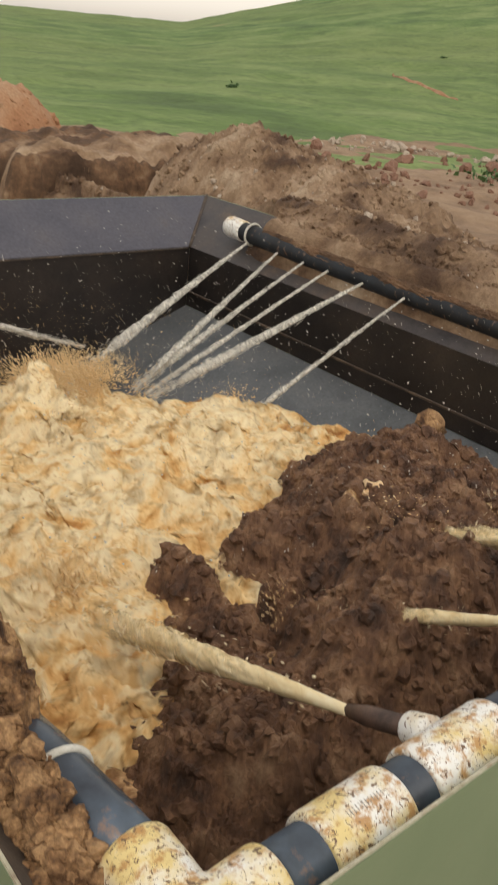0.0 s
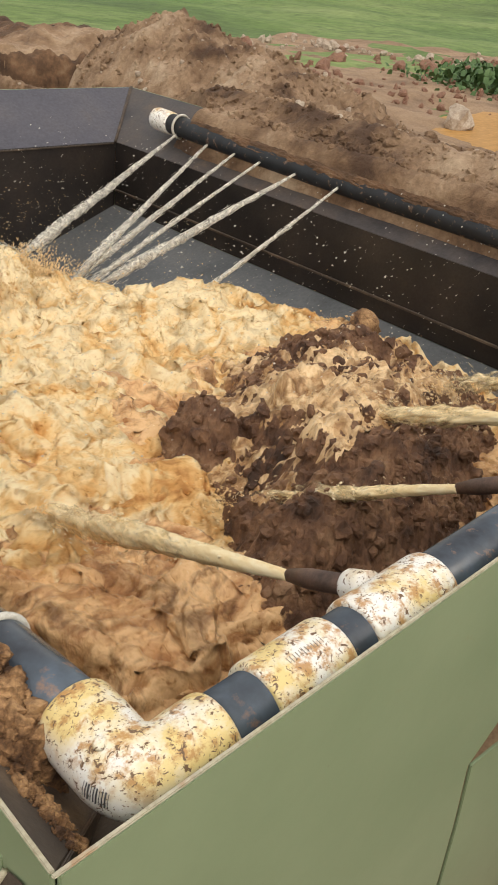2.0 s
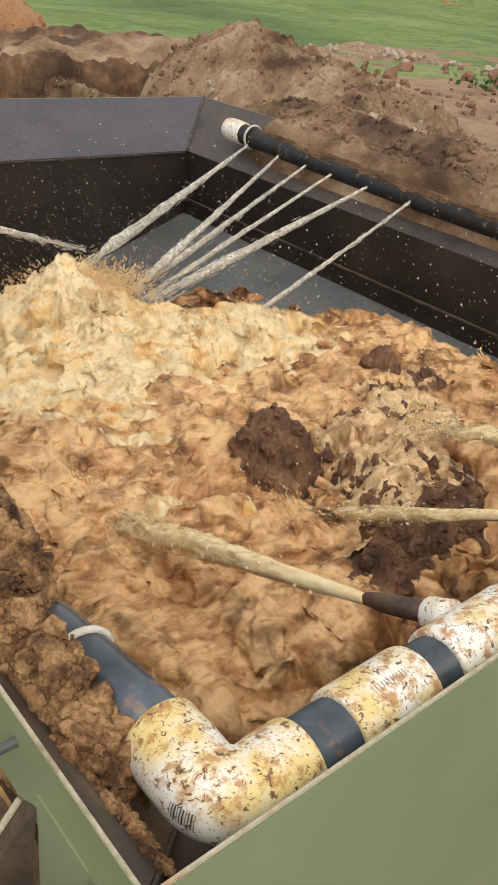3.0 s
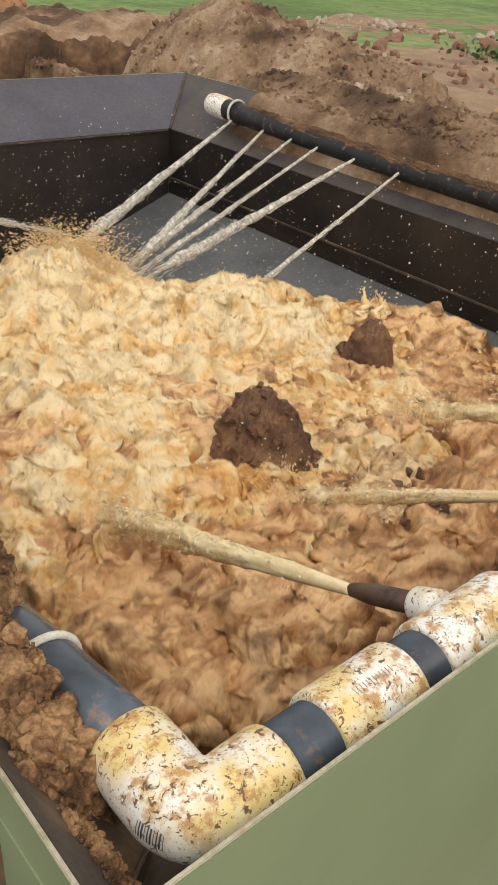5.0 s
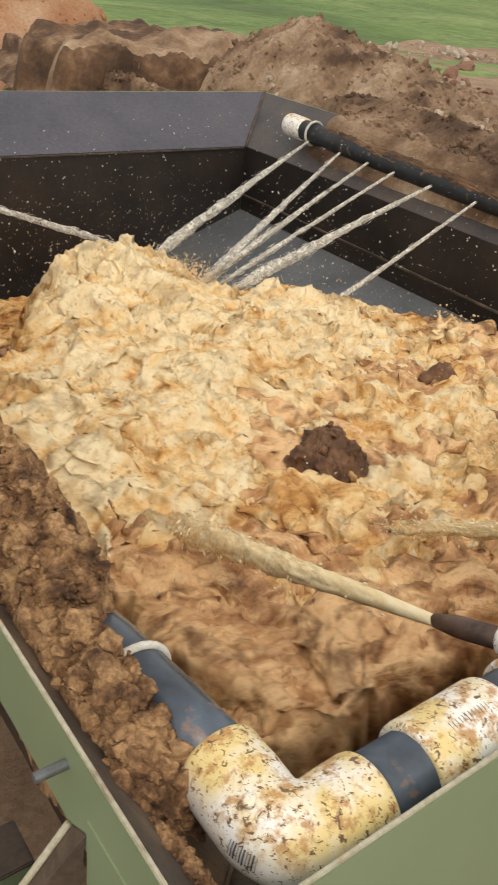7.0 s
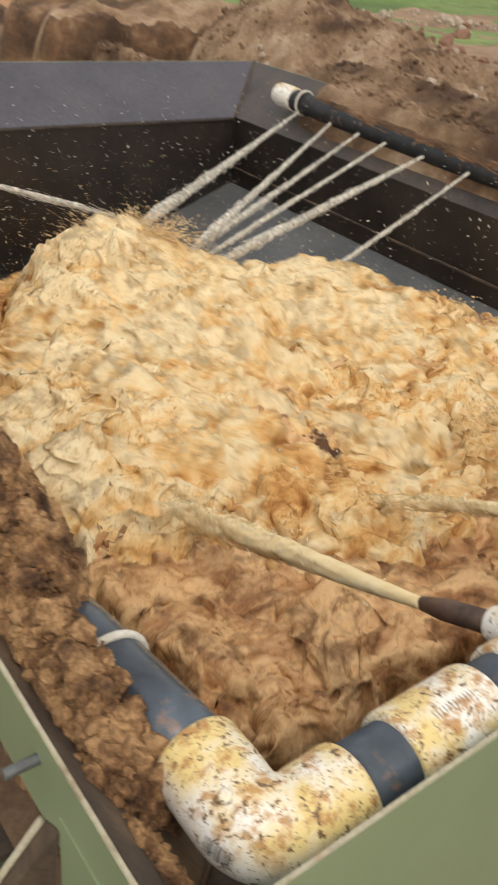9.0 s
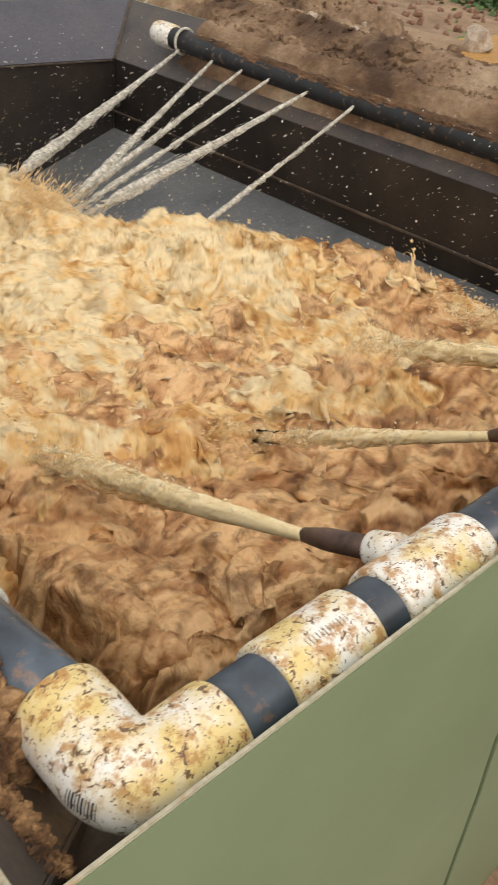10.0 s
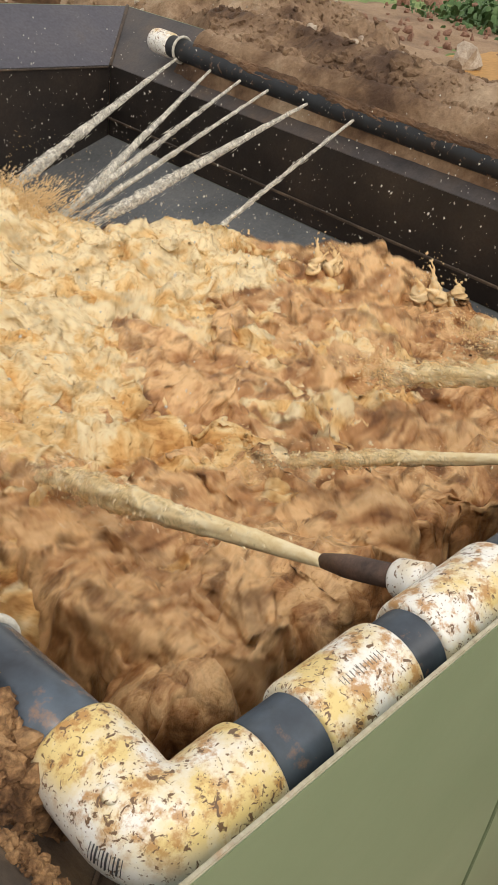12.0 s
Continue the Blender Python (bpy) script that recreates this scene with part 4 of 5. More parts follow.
# ---- soil on the rim and in the hopper ----
def make_rim_soil():
    def ridge(x, y):
        w = smooth(0.02, 0.35, y)
        mid = -0.066 + 0.055 * smooth(0.28, 0.62, y)
        z = 0.01 + (0.085 + 0.04 * smooth(0.3, 0.7, y)) * bump_at(x, 0 * y, mid, 0, 0.06 + 0.03 * smooth(0.3, 0.8, y), 1) * w + (0.075 * fbm(x * 11, y * 11, 6, 51, 0.6) + 0.02 * ridged(x * 20, y * 20, 4, 55)) * w
        return z - 0.5 * smooth(-0.02, 0.035, x + 0.03 * fbm(x * 8, y * 8, 3, 57) - 0.075 * smooth(0.28, 0.55, y)) - 0.35 * smooth(-0.115, -0.15, x) - 0.3 * smooth(0.12, 0.0, y)

    v, fc = sheet(-0.135, 0.16, -0.02, 3.6, 0.007, ridge)
    v[:, 2] += 0.018 * fbm(v[:, 0] * 55, v[:, 1] * 55, 3, 52, 0.75)
    tagged(piece("rim_soil", v, fc, soil_clod, soft=False), "crumbly brown soil heaped along the hopper rim", "soil", kind="stuff")
    rng = np.random.RandomState(9)
    places, sizes = [], []
    for k in range(2400):
        y = 0.04 + 2.6 * rng.rand() ** 1.6
        x = rng.normal(-0.075 + 0.05 * min(1, y), 0.032)
        if not -0.128 < x < -0.02 + 0.12 * min(0.7, y):
            continue
        z = ridge(np.array([x]), np.array([y]))[0]
        if z < -0.05:
            continue
        places.append((x, y, z + 0.004))
        sizes.append(0.003 + 0.017 * rng.rand() ** 4)
    v, fc = scatter(np.array(places), sizes, 5, 0.6)
    tagged(piece("rim_crumbs", v, fc, soil_clod, soft=False), "small brown soil clods lying on the rim", "soil", kind="stuff")
    rng = np.random.RandomState(10)
    n = 2600
    y = 0.06 + 2.2 * rng.rand(n) ** 1.5
    x = rng.normal(-0.07, 0.028, n).clip(-0.125, -0.015)
    v, fc = scatter(np.stack([x, y, ridge(x, y) + 0.002], 1), 0.0015 + 0.004 * rng.rand(n) ** 2, 6, 0.5, kinds=6, unit=None)
    w = np.random.RandomState(12)
    m = 420
    a = w.rand(m) ** 1.4
    gx, gy = -0.075 - 0.03 * w.rand(m) + 0.02 * a, -0.07 + 0.15 * w.rand(m)
    gz = RIM - 1.245 * (gx - X0) + 0.004
    q, fq = scatter(np.stack([gx, gy, gz], 1), 0.0015 + 0.007 * w.rand(m) ** 4, 16, 0.6)
    tagged(piece("trough_grit", q, fq, soil_clod, soft=False), "brown soil crumbs caught in the rim trough", "soil", kind="stuff")
    tagged(piece("rim_grit", v, fc, soil_clod, soft=False), "fine brown soil grit on the rim", "soil", kind="stuff")


make_rim_soil()


def heap_height(x, y):
    z = -1.05 + 0.66 * bump_at(x, y, 2.2, 1.45, 0.72, 0.62, 10) + 0.44 * bump_at(x, y, 1.42, 1.05, 0.55, 0.6) + 0.44 * bump_at(x, y, 0.95, 0.45, 0.6, 0.38)
    z = z + 0.25 * bump_at(x, y, 2.4, 0.7, 0.6, 0.6) + 0.33 * bump_at(x, y, 1.6, 0.55, 0.6, 0.38) + 0.10 * fbm(x * 3.2, y * 3.2, 6, 61, 0.6) + 0.07 * ridged(x * 5, y * 5, 6, 66, 0.6)
    return z


def lump_height(x, y):
    core = 0.66 * bump_at(x, y, 1.30, 1.25, 0.29, 0.30, -30) + 0.60 * bump_at(x, y, 2.12, 1.50, 0.17, 0.22, 20)
    return -0.98 + core + 0.07 * fbm(x * 5, y * 5, 6, 71, 0.6) + 0.05 * ridged(x * 8, y * 8, 5, 76, 0.6)


def slump_height(x, y):
    z = -1.0 + 0.50 * bump_at(x, y, 0.75, 0.55, 0.50, 0.5) + 0.42 * bump_at(x, y, 0.98, 1.35, 0.22, 0.28) + 0.20 * bump_at(x, y, 1.0, 1.0, 0.3, 0.3)
    return z + 0.08 * fbm(x * 4, y * 4, 6, 81, 0.6) + 0.06 * ridged(x * 7, y * 7, 6, 86, 0.6)


def make_heap(name, label, area, height, seed, count):
    heap = thing(name, label, "soil heap")
    x0, x1, y0, y1 = area
    v, fc = sheet(x0, x1, y0, y1, 0.011, height)
    v[:, 2] += 0.018 * fbm(v[:, 0] * 22, v[:, 1] * 22, 4, seed, 0.7)
    piece("soil_mass", v, fc, soil_dark, heap, soft=False)
    rng = np.random.RandomState(seed)
    xs, ys = rng.uniform(x0 + 0.05, x1 - 0.08, count), rng.uniform(y0 + 0.05, y1 - 0.3, count)
    zs = height(xs, ys)
    v, fc = scatter(np.stack([xs, ys, zs], 1), 0.005 + 0.026 * rng.rand(count) ** 3.5, seed + 2, 0.6)
    tagged(piece("clod_cover", v, fc, soil_dark, heap, soft=False), kind="stuff")
    return heap


HEAP = make_heap("soil_heap", "heap of dark wet brown soil with clods inside the hopper", (0.25, 2.93, 0.2, 3.0), heap_height, 17, 8500)
ROCK = piece("boulder", lump(402, 0.4) * np.array((0.075, 0.07, 0.065)) + np.array((2.45, 1.5, heap_height(np.array([2.45]), np.array([1.5]))[0] + 0.035)), ICO_F, soil_clod, HEAP, "brown rounded boulder")
SLUMP = make_heap("slumping_soil", "dark crumbling soil slumping into the water by the pipe", (0.25, 1.35, 0.2, 1.75), slump_height, 37, 1500)
LUMP = make_heap("soil_lump", "dark wet lump of soil standing in churning water", (0.85, 2.55, 0.7, 2.0), lump_height, 27, 1100)


# ---- water in rigid moving pieces ----
def fade(x, y, x0, x1, y0, y1, w):
    return smooth(x0, x0 + w, x) * smooth(x1, x1 - w, x) * smooth(y0, y0 + w, y) * smooth(y1, y1 - w, y)


def wells(x, y):
    """The mean lie of the water: low along the far wall, higher over the heap and at the near side."""
    return 0.26 * smooth(3.0, 1.6, y) + 0.03 * smooth(1.0, 0.3, y)


def drawn(x, y):
    """Coordinates stretched along the way in which the water runs."""
    return (-0.55 * x + 0.83 * y) * 0.8, (0.83 * x + 0.55 * y) * 1.1


def churned(v, seed, wide, near):
    """Carries the crests sideways, so that they lean and fold over."""
    x, y = v[:, 0].copy(), v[:, 1].copy()
    v[:, 2] += 0.42 * near * ridged(x * 11, y * 11, 4, seed + 50, 0.6)
    for c in (0, 1):
        v[:, c] += wide * fbm(x * 3.4, y * 3.4, 3, seed + 20 * c, 0.6) + near * fbm(x * 11, y * 11, 3, seed + 7 + 20 * c, 0.6)
    return v


def make_water():
    sheets = []
    for k in range(3):
        def h(x, y, k=k):
            wx, wy = drawn(x + 0.14 * fbm(x * 2.2, y * 2.2, 4, 150 + k), y + 0.14 * fbm(x * 2.2, y * 2.2, 4, 160 + k))
            z = 0.11 * fbm(wx * 1.9, wy * 1.9, 3, 100 + 9 * k) + 0.075 * billow(wx * 3.5, wy * 3.5, 4, 130 + 9 * k, 0.5) + 0.055 * ridged(wx * 4.6, wy * 4.6, 5, 140 + k, 0.55) + wells(x, y)
            f = fade(x, y, 0.22, 2.9, 0.22, 3.5, 0.22) * smooth(3.15, 2.75, y + 0.25 * fbm(x * 3, y * 3, 3, 170 + k) - 0.3 * smooth(1.2, 2.0, x))
            return z * f - 0.3 * (1 - f)
        v, fc = sheet(0.22, 2.9, 0.22, 3.5, 0.0125, h)
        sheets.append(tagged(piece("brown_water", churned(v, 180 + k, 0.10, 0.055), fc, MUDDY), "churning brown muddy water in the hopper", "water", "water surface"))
    foams = []
    for k in range(4):
        def h(x, y, k=k):
            wx, wy = drawn(x + 0.16 * fbm(x * 2.4, y * 2.4, 4, 250 + k), y + 0.16 * fbm(x * 2.4, y * 2.4, 4, 260 + k))
            crown = 0.29 * bump_at(x, y, 1.42, 2.80, 0.38, 0.30) + 0.13 * bump_at(x, y, 1.0, 2.3, 0.5, 0.6) + 0.17 * bump_at(x, y, 2.0, 2.3, 0.6, 0.4) + 0.06 * bump_at(x, y, 0.75, 1.65, 0.4, 0.4) + wells(x, y) * 0.75 - 0.15
            burst = bump_at(x, y, 1.5, 2.85, 0.45, 0.45)
            z = crown + 0.10 * fbm(wx * 2.4, wy * 2.4, 3, 200 + 9 * k) + (0.07 + 0.07 * burst) * ridged(wx * 3.6, wy * 3.6, 6, 230 + 9 * k, 0.58) + 0.05 * billow(wx * 7, wy * 7, 3, 330 + k, 0.5)
            f = fade(x, y, 0.22, 2.88, 0.5, 3.8, 0.2) * smooth(0.22, -0.12, x - 1.85 - 0.62 * (3.3 - y) + 0.25 * fbm(x * 3, y * 3, 3, 290 + k))
            f = f * smooth(-0.35, 0.05, (y - 1.0) + 0.2 * (x - 0.4) + 0.3 * fbm(x * 2.2, y * 2.2, 3, 280 + k)) * smooth(3.45, 2.95, y + 0.6 * smooth(1.25, 0.7, x))
            return z * f - 0.35 * (1 - f)
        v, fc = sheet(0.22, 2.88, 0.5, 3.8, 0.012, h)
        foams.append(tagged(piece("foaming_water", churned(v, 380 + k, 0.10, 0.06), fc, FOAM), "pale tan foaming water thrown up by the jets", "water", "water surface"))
    return sheets, foams


BROWN, FOAMS = make_water()


def jet_mesh(way, r0, r1, seed, sag=0.0, seg=14, ragged=1.0, taper=0.85):
    n = max(12, int(way.length / 0.009))
    side = way.cross(Vector((0, 0, 1))).normalized()
    pts, radii = [], []
    for i in range(n + 1):
        u = i / n
        off = 0.35 * r1 * u * noise.noise(Vector((seed * 3.3, i * 0.05, 0)))
        pts.append(way * u - Vector((0, 0, sag * u * u)) + side * off)
        radii.append((r0 + (r1 - r0) * u ** 0.9) * (1 - taper * float(smooth(0.85, 1.0, u)) ** 1.5))

    def shake(i, g):
        k = (0.25 * min(1, 2.5 * i / n) + 1.1 * i / n) * ragged
        q = Vector((math.cos(g) * 1.9, math.sin(g) * 1.9 + seed * 7.1, i * 0.05))
        return 1 + k * (0.34 * noise.noise(q * 0.9) + 0.46 * noise.noise(q * 2.3) + 0.42 * noise.noise(q * 5.1))
    return sweep(pts, radii, seg, True, shake), pts, radii


def streaks(way, r0, r1, seed, sag, count, length, width):
    """Thin drawn-out threads of water along a jet, close at the nozzle, loose at the end."""
    rng = np.random.RandomState(seed + 40)
    w = np.array(way.normalized())
    a = np.cross(w, (0, 0, 1))
    a /= np.linalg.norm(a)
    b = np.cross(a, w)
    vs, fs = [], []
    for k in range(count):
        u = rng.rand() ** 0.75 * 1.04
        wide = r0 + (r1 - r0) * u ** 0.9
        g, rho = rng.uniform(0, 6.28), min(1.5, abs(rng.normal(0, 0.55)))
        out = a * math.cos(g) + b * math.sin(g)
        p = np.array(way) * u + out * rho * wide - np.array((0, 0, sag * u * u))
        d = w * way.length + out * rho * (r1 - r0) * 1.6 + rng.normal(0, 0.05, 3) * way.length
        d /= np.linalg.norm(d)
        half, thin = length * (0.4 + rng.rand()) * 0.5, width * (0.35 + 0.9 * rng.rand() ** 2) * (0.5 + 0.5 * u)
        e = np.cross(d, (0.3, 0.2, 0.9))
        e /= np.linalg.norm(e)
        h = np.cross(e, d)
        i = len(vs)
        vs += [p - d * half, p + e * thin, p + h * thin, p - e * thin, p - h * thin, p + d * half * 0.8]
        fs += [(i, i + 1, i + 2), (i, i + 2, i + 3), (i, i + 3, i + 4), (i, i + 4, i + 1), (i + 5, i + 2, i + 1), (i + 5, i + 3, i + 2), (i + 5, i + 4, i + 3), (i + 5, i + 1, i + 4)]
    return vs, fs


def torn_edge(pts, radii, seed, count, size):
    """Drops and short threads torn off a jet, thicker towards its end."""
    rng = np.random.RandomState(seed)
    i = (rng.rand(count) ** 0.6 * (len(pts) - 1)).astype(int)
    p = np.array([pts[k][:] for k in i]) + rng.normal(0, 1, (count, 3)) * np.array([radii[k] for k in i])[:, None] * 0.75
    return scatter(p, size * (0.25 + rng.rand(count) ** 3), seed, unit=OCT_V * np.array((1, 1, 2.2)), faces=OCT_F)


def make_jets():
    jets = []

    def jet(name, label, group, mat, mat_thread, tip, way, r0, r1, seed, sag, drops, size, ragged, threads, core, outer=None):
        ob = thing(name, label, "water jet", group)
        (v, fc), pts, radii = jet_mesh(way * 0.94, r0, r1 * core, seed, sag, 18, ragged, 0.2 if outer else 0.85)
        piece("jet_core", v, fc, mat, ob)
        if outer:
            for q, wide in enumerate((1.0,)):
                (v, fc), pts, radii = jet_mesh(way, r0 * 1.04, r1 * wide, seed + 50 + q, sag, 26, ragged, 0.2)
                piece("jet_spray", v, fc, outer, ob)
        v, fc = streaks(way, r0 * 0.9, r1 * 0.85, seed, sag, *threads)
        tagged(piece("water_thread", v, fc, mat_thread, ob), kind="stuff")
        v, fc = torn_edge(pts, [r * 1.5 for r in radii], seed + 900, drops, size)
        tagged(piece("torn_drops", v, fc, mat_thread, ob), kind="stuff")
        jets.append((ob, tip, way.normalized()))

    for k, (x, drop) in enumerate(NOZZLES):
        way = Vector((0.03, 1, -drop)).normalized()
        tip = Vector((x, 0.024, 0.026 * x - 0.002)) + way * 0.222
        way = Vector((0.03, 1, -(0.43, 0.60, 0.44, 0.50)[k])).normalized()
        reach = (2.35, 1.1, 0.8, 0.8)[k]
        jet("near_jet", "tan jet of muddy water from a rim nozzle", "near water jets", JET_SHORT if k else JET_LONG, THREAD_TAN, tip, way * reach, 0.011, (0.082, 0.034, 0.042, 0.040)[k], k + 1, 0.03, (1500, 300, 300, 300)[k], 0.0034, 1.5, ((260, 90, 110, 110)[k], 0.03, 0.0018), 0.66, MIST_SHORT if k else MIST_LONG)
    ends = ((1.91, 3.43), (2.0, 3.05), (2.07, 3.06), (2.03, 2.93), (2.03, 2.835), (2.19, 2.355))
    for k, (y, (ex, ey)) in enumerate(zip((3.605, 3.31, 3.065, 2.85, 2.565, 2.253), ends)):
        tip = Vector((3.035, y, -0.014))
        way = Vector((ex, ey, -0.52)) - tip
        jet("far_jet", "thin pale jet of water from the far spray pipe", "far water jets", JET_PALE, THREAD_PALE, tip, way * 1.12, 0.007, (0.055, 0.04, 0.032, 0.024, 0.052, 0.02)[k], k + 11, 0.02, 60, 0.0022, 0.7, (850, 0.06, 0.0023), 0.6)
    tip = Vector((0.14, 3.42, 0.08))
    way = Vector((1.75, 3.5, -0.5)) - tip
    jet("far_jet", "thin pale jet of water crossing from the opposite side", "far water jets", JET_PALE, THREAD_PALE, tip, way, 0.008, 0.028, 31, 0.02, 60, 0.0022, 0.7, (850, 0.06, 0.0023), 0.6)
    return jets


JETS = make_jets()


def make_spray():
    out = []
    for k in range(5):
        rng = np.random.RandomState(70 + k)
        v, fc = [], []
        for q in range(4200 if k < 3 else 900):
            g, lift, far = rng.uniform(0, 6.28), rng.uniform(0.15, 1.4), abs(rng.normal(0, 0.15))
            d = np.array((math.cos(g), math.sin(g), lift))
            d /= np.linalg.norm(d)
            p = np.array((0.16 * math.cos(g * 3.3) * rng.rand(), 0.16 * math.sin(g * 2.7) * rng.rand(), -0.1)) + d * far - np.array((0, 0, 1.3 * far * far))
            half, thin = 0.003 + 0.010 * rng.rand() ** 2, 0.0016 + 0.0040 * rng.rand() ** 3
            e = np.cross(d, (0.31, 0.22, 0.9))
            e /= np.linalg.norm(e)
            h = np.cross(e, d)
            i = len(v)
            v += [p - d * half, p + e * thin, p + h * thin, p - e * thin, p - h * thin, p + d * half]
            fc += [(i, i + 1, i + 2), (i, i + 2, i + 3), (i, i + 3, i + 4), (i, i + 4, i + 1), (i + 5, i + 2, i + 1), (i + 5, i + 3, i + 2), (i + 5, i + 4, i + 3), (i + 5, i + 1, i + 4)]
        cloud = tagged(piece("spray_cloud", v, fc, FROTH), "burst of tan spray where the jets meet", "water spray", "spray", kind="stuff")
        n = 420
        p = np.stack([rng.normal(0, 0.5, n), rng.normal(0, 0.45, n), np.abs(rng.normal(0, 0.12, n)) - 0.05], 1)
        v, fc = scatter(p, 0.001 + 0.003 * rng.rand(n) ** 4, 400 + k, unit=OCT_V, faces=OCT_F)
        drops = tagged(piece("spray_drops", v, fc, FROTH), "flying tan droplets above the foam", "water drops", "spray", kind="stuff")
        out.append((cloud, drops))
    far = []
    for k in range(4):
        rng = np.random.RandomState(90 + k)
        n = 420
        p = np.stack([rng.uniform(-1.2, 1.2, n), rng.uniform(-1.4, 1.4, n), rng.uniform(-0.3, 0.35, n)], 1)
        v, fc = scatter(p, 0.0014 + 0.0034 * rng.rand(n) ** 3, 500 + k, unit=OCT_V, faces=OCT_F)
        far.append(tagged(piece("flying_drops", v, fc, DROP), "scattered pale water drops in the air", "water drops", "spray", kind="stuff"))
    hits = []
    for k, (x, y, z) in enumerate(((1.19, 0.95, -0.55), (1.66, 0.86, -0.33), (2.2, 0.85, -0.36), (0.65, 1.42, -0.56), (2.1, 2.35, -0.55))):
        rng = np.random.RandomState(110 + k)
        n = 1800 if k == 3 else 500
        r, g = np.abs(rng.normal(0, 0.15 if k == 3 else 0.08, n)), rng.uniform(0, 6.28, n)
        p = np.stack([r * np.cos(g) - 0.03, r * np.sin(g) + 0.05, 0.09 * rng.rand(n) ** 2], 1)
        v, fc = scatter(p, (0.0012 + 0.0045 * rng.rand(n) ** 3) * (1.7 if k == 3 else 1.0), 520 + k, unit=OCT_V * np.array((0.8, 0.8, 1.6)), faces=OCT_F)
        hits.append((tagged(piece("impact_spray", v, fc, FROTH), "pale spray where a jet strikes", "water spray", "spray", kind="stuff"), (x, y, z)))
    runs = []
    for k, (x, y, w) in enumerate(((1.12, 1.0, 0.20), (1.66, 1.02, 0.29), (2.15, 1.05, 0.29), (1.75, 1.75, 0.30))):
        def run(u, v, k=k, x=x, y=y, w=w):
            m = bump_at(u, v, x, y, w, w * 0.75, 150) + 0.7 * fbm(u * 7, v * 7, 5, 860 + k, 0.6) - 0.52
            return heap_height(u, v) + 0.015 + 0.06 * np.clip(m, -0.6, 0.7) + 0.02 * billow(u * 9, v * 9, 4, 870 + k)
        v, fc = sheet(x - 0.5, x + 0.45, y - 0.35, y + 0.45, 0.011, run)
        runs.append(tagged(piece("running_water", v, fc, RUNNING), "muddy tan water streaming over the soil heap", "water", "water surface"))
    return out, far, hits, runs


SPRAYS, DROPS, HITS, RUNS = make_spray()


def make_splashes():
    """Fingers of muddy water leaping off the churning surface, with beads and torn drops."""
    out = []
    for k, (x, y) in enumerate(((1.62, 2.40), (1.92, 2.22), (2.22, 2.02), (2.45, 1.72), (2.55, 1.35), (1.15, 2.85), (1.75, 2.62))):
        rng = np.random.RandomState(810 + k)
        ob = thing("water_splash", "leaping fingers of tan muddy water with torn drops", "water splash", "splashes")
        lean = rng.uniform(0, 6.28)
        drops = []
        for q in range(rng.randint(4, 7)):
            g = lean + rng.normal(0, 0.8)
            out_way = np.array((math.cos(g), math.sin(g), 0))
            p = np.array((rng.normal(0, 0.05), rng.normal(0, 0.05), -0.08))
            tall, bent, r0 = 0.06 + 0.13 * rng.rand() ** 2, rng.uniform(0.03, 0.11), rng.uniform(0.022, 0.045)
            pts, radii = [], []
            for i in range(19):
                u = i / 18
                wag = 0.012 * noise.noise(Vector((q * 3.1 + k, i * 0.3, 0.5)))
                pts.append(p + out_way * (bent * u * u + wag) + np.array((wag, -wag, tall * (u - 0.25 * u * u))))
                radii.append(r0 * (1 - u) ** 1.6 * (1 + 0.45 * noise.noise(Vector((q * 1.7, i * 0.55, k)))) + (0.004 * math.exp(-((u - 0.97) / 0.05) ** 2)) + 0.0015)
            piece("water_finger", *sweep(pts, radii, 10), FROTH, ob)
            drops += [pts[-1] + rng.normal(0, 0.025, 3) for w in range(14)]
        v, fc = scatter(np.array(drops), 0.0015 + 0.006 * rng.rand(len(drops)) ** 3, 860 + k, unit=OCT_V * np.array((1, 1, 1.5)), faces=OCT_F)
        tagged(piece("torn_drops", v, fc, FROTH, ob), kind="stuff")
        out.append((ob, x, y))
    return out


SPLASHES = make_splashes()


# ---- what moves ----
def times(step):
    return [min(12.0, round(i * step, 3)) for i in range(int(round(12.0 / step)) + 1)]


def level(t):
    return float(np.interp(t, (0, 1, 2, 3, 5, 12), (-0.98, -0.92, -0.85, -0.82, -0.805, -0.795)))


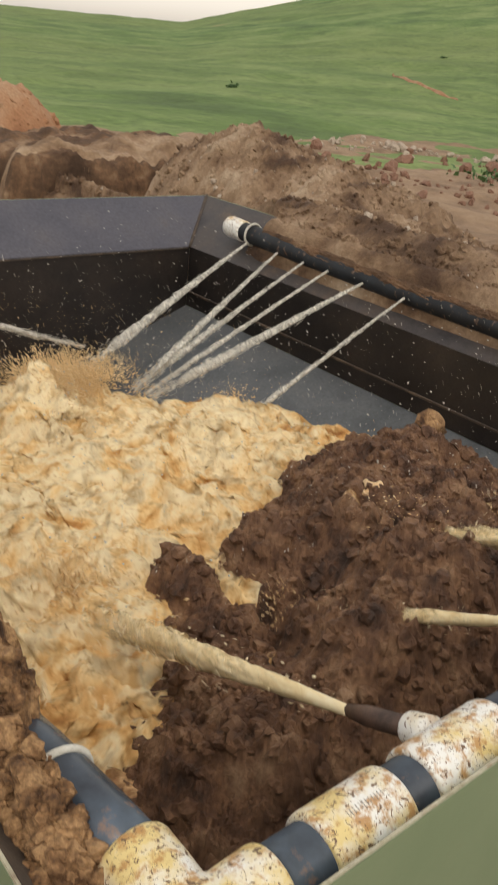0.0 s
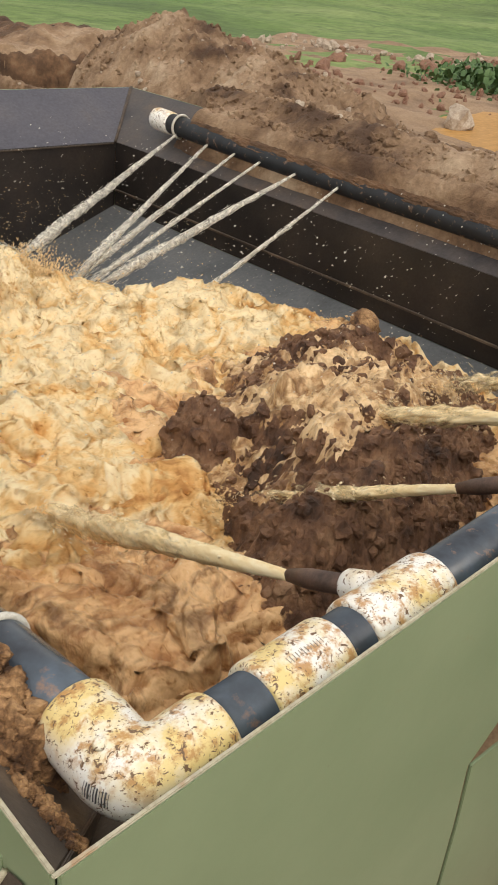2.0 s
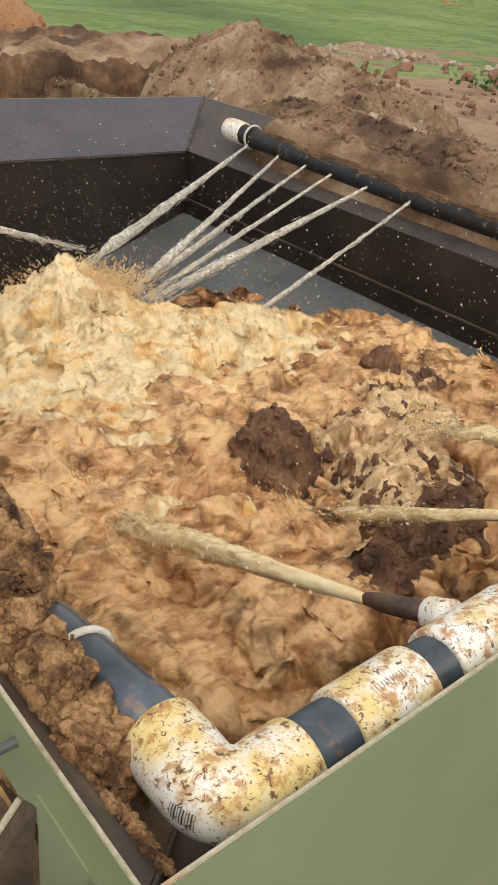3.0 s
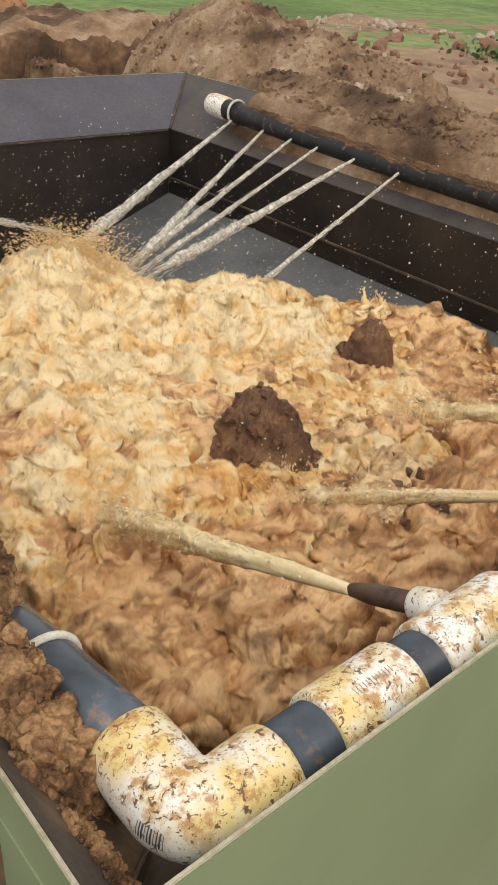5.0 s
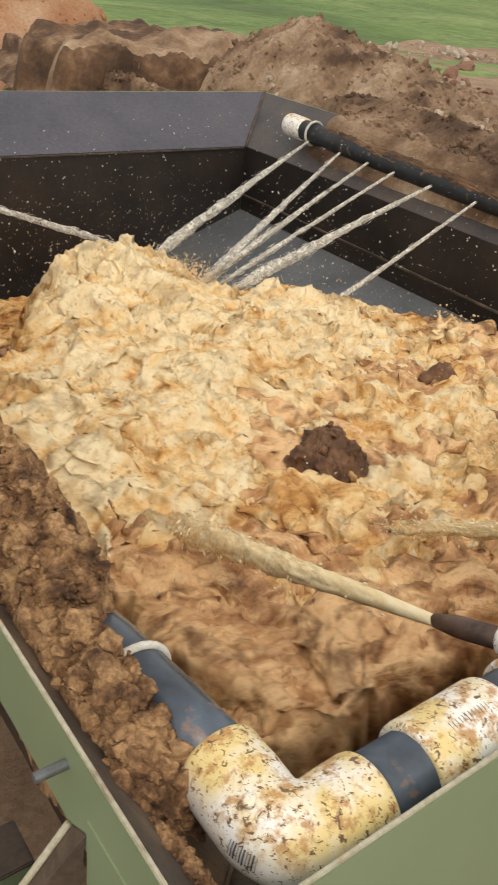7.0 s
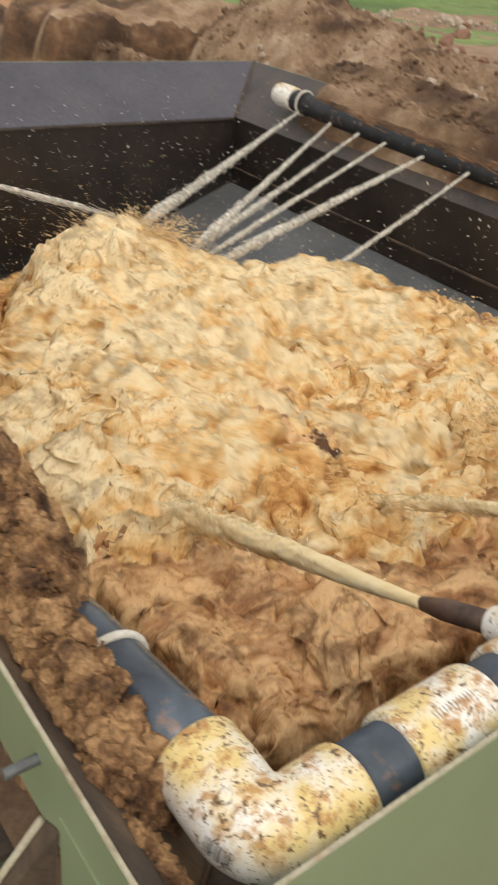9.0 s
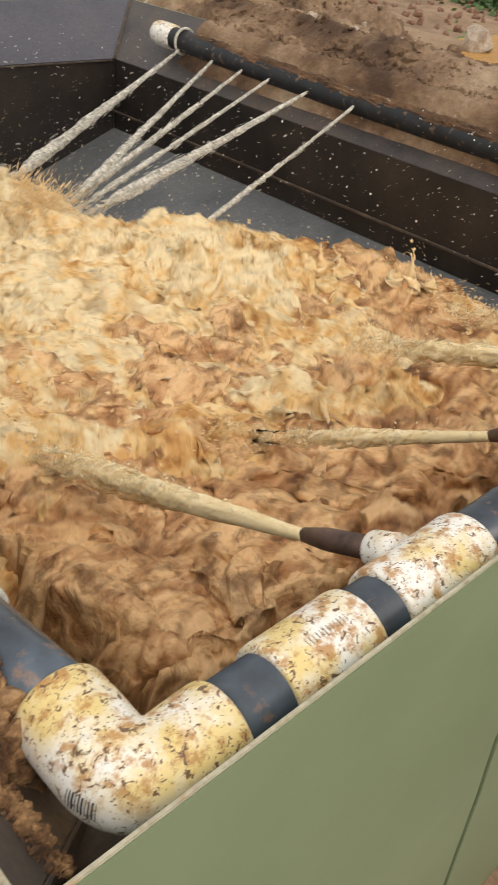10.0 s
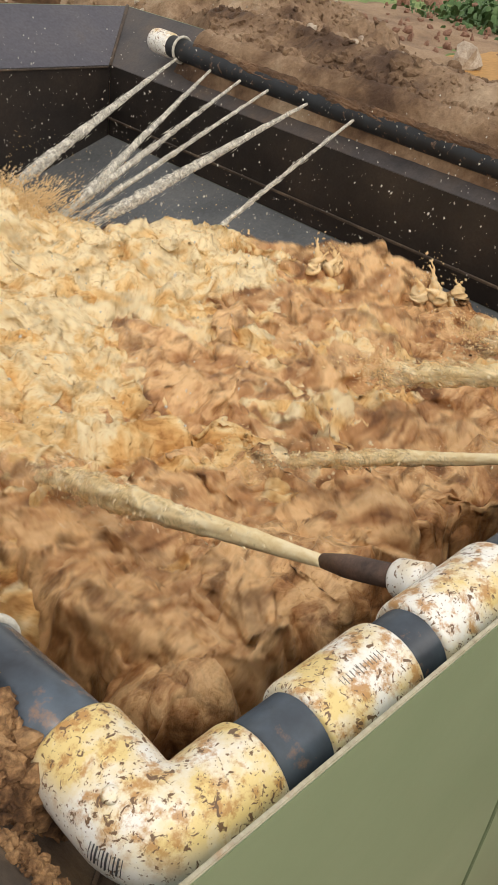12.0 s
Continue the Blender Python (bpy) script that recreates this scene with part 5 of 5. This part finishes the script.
def motions():
    def sink(t):
        return float(np.interp(t, (0, 1, 2, 2.5, 3, 4, 5, 7, 9, 12), (0, -0.01, -0.05, -0.10, -0.17, -0.23, -0.30, -0.37, -0.42, -0.46)))

    def melt(t):
        return float(np.interp(t, (0, 5, 6, 7, 8, 9, 12), (-0.04, -0.01, -0.03, -0.08, -0.15, -0.2, -0.24)))

    walk(HEAP, [(t, pose(0, 0, sink(t))) for t in times(0.5)])
    walk(SLUMP, [(t, pose(0, 0, float(np.interp(t, (0, 0.5, 1, 1.5, 2.5, 4, 12), (0, -0.05, -0.14, -0.24, -0.36, -0.45, -0.5))))) for t in times(0.5)])
    walk(LUMP, [(t, pose(0, 0, melt(t))) for t in times(0.5)])
    for k, ob in enumerate(BROWN):
        rows = []
        for t in times(0.1):
            a = 2 * math.pi * (t / (0.85 + 0.11 * k) + k / 3)
            rows.append((t, pose(0.06 * math.cos(a), 0.06 * math.sin(a), level(t) + 0.035 * math.sin(1.7 * a + k), 0.9 * math.sin(a), 0.9 * math.cos(1.3 * a), 0)))
        walk(ob, rows)
    for k, ob in enumerate(FOAMS):
        rows = []
        for t in times(0.1):
            a = 2 * math.pi * (t / (0.62 + 0.08 * k) + k / 4)
            up = float(np.interp(t, (0, 3, 5, 12), (-0.68, -0.655, -0.635, -0.63)))
            rows.append((t, pose(0.07 * math.cos(a) - 0.02 - float(np.interp(t, (0, 0.8, 2.5), (0.14, 0.09, 0.0))), 0.07 * math.sin(a), up + 0.03 * math.sin(1.6 * a + 2 * k), 1.0 * math.sin(a), 1.0 * math.cos(1.2 * a), 0)))
        walk(ob, rows)
    for k, (ob, tip, way) in enumerate(JETS):
        rows, turn = [], 0.0
        base = Matrix.Translation(tip)
        for t in times(0.1):
            turn += 66 + 16 * math.sin(5 * t + k)
            wob = 0.5 * math.sin(6.1 * t + 1.9 * k)
            rows.append((t, base @ Matrix.Rotation(radians(wob), 4, "Z") @ Matrix.Rotation(radians(turn), 4, way)))
        walk(ob, rows)
    for k, pair in enumerate(SPRAYS):
        for j, ob in enumerate(pair):
            rows = []
            for t in times(0.1):
                a = 2 * math.pi * (t / (0.8 + 0.1 * k + 0.07 * j) + k / 5)
                x, y = ((1.50, 2.88), (1.38, 2.78), (1.52, 2.78), (1.15, 2.0), (1.95, 2.05))[k]
                z = (-0.30, -0.33, -0.34, -0.47, -0.47)[k] + 0.06 * math.sin(a)
                rows.append((t, pose(x + 0.05 * math.cos(a) - float(np.interp(t, (0, 0.8, 2.5), (0.14, 0.09, 0.0))), y + 0.04 * math.sin(1.3 * a), z - 0.05, 0, 0, 15 * math.sin(a * 0.5 + k))))
            walk(ob, rows)
    for k, ob in enumerate(DROPS):
        rows = []
        for t in times(0.1):
            a = 2 * math.pi * (t / (1.2 + 0.15 * k) + k / 4)
            rows.append((t, pose(1.6 + 0.05 * math.cos(a), 2.2 + 0.04 * math.sin(0.7 * a), -0.15 + 0.07 * math.sin(a), 0, 0, 2 * math.sin(0.5 * a))))
        walk(ob, rows)
    for k, (ob, x, y) in enumerate(SPLASHES):
        rows, beat = [], 0.7 + 0.06 * ((k * 7) % 9)
        for t in times(0.1):
            u = (t / beat + k * 0.37) % 2.0 / 2.0
            leap = math.sin(math.pi * u) ** 2
            z = level(t) + 0.16 + 0.75 * float(wells(np.array(x), np.array(y))) + 0.20 * (leap - 0.6)
            rows.append((t, pose(x + 0.05 * math.sin(2 * math.pi * u + k), y + 0.05 * math.cos(2 * math.pi * u + k), z, 8 * math.sin(2 * math.pi * u), 8 * math.cos(2 * math.pi * u + k), 0)))
        walk(ob, rows)
    for k, ob in enumerate(RUNS):
        walk(ob, [(t, pose(0.012 * math.sin(7 * t + k), 0.012 * math.cos(6 * t + k), sink(t) + 0.012 * math.sin(9 * t + 2 * k) + float(np.interp(t, (0, 0.6, 1.0, 2, 3), (-0.055, -0.035, -0.01, 0.005, 0.02))))) for t in times(0.1)])
    for k, (ob, (x, y, z)) in enumerate(HITS):
        rows = []
        for t in times(0.1):
            a = 2 * math.pi * (t / (0.55 + 0.07 * k) + k / 3)
            rows.append((t, pose(x + 0.02 * math.cos(a), y + 0.03 * math.sin(a), z + 0.03 * math.sin(a), 0, 0, 40 * math.sin(0.4 * a))))
        walk(ob, rows)


motions()
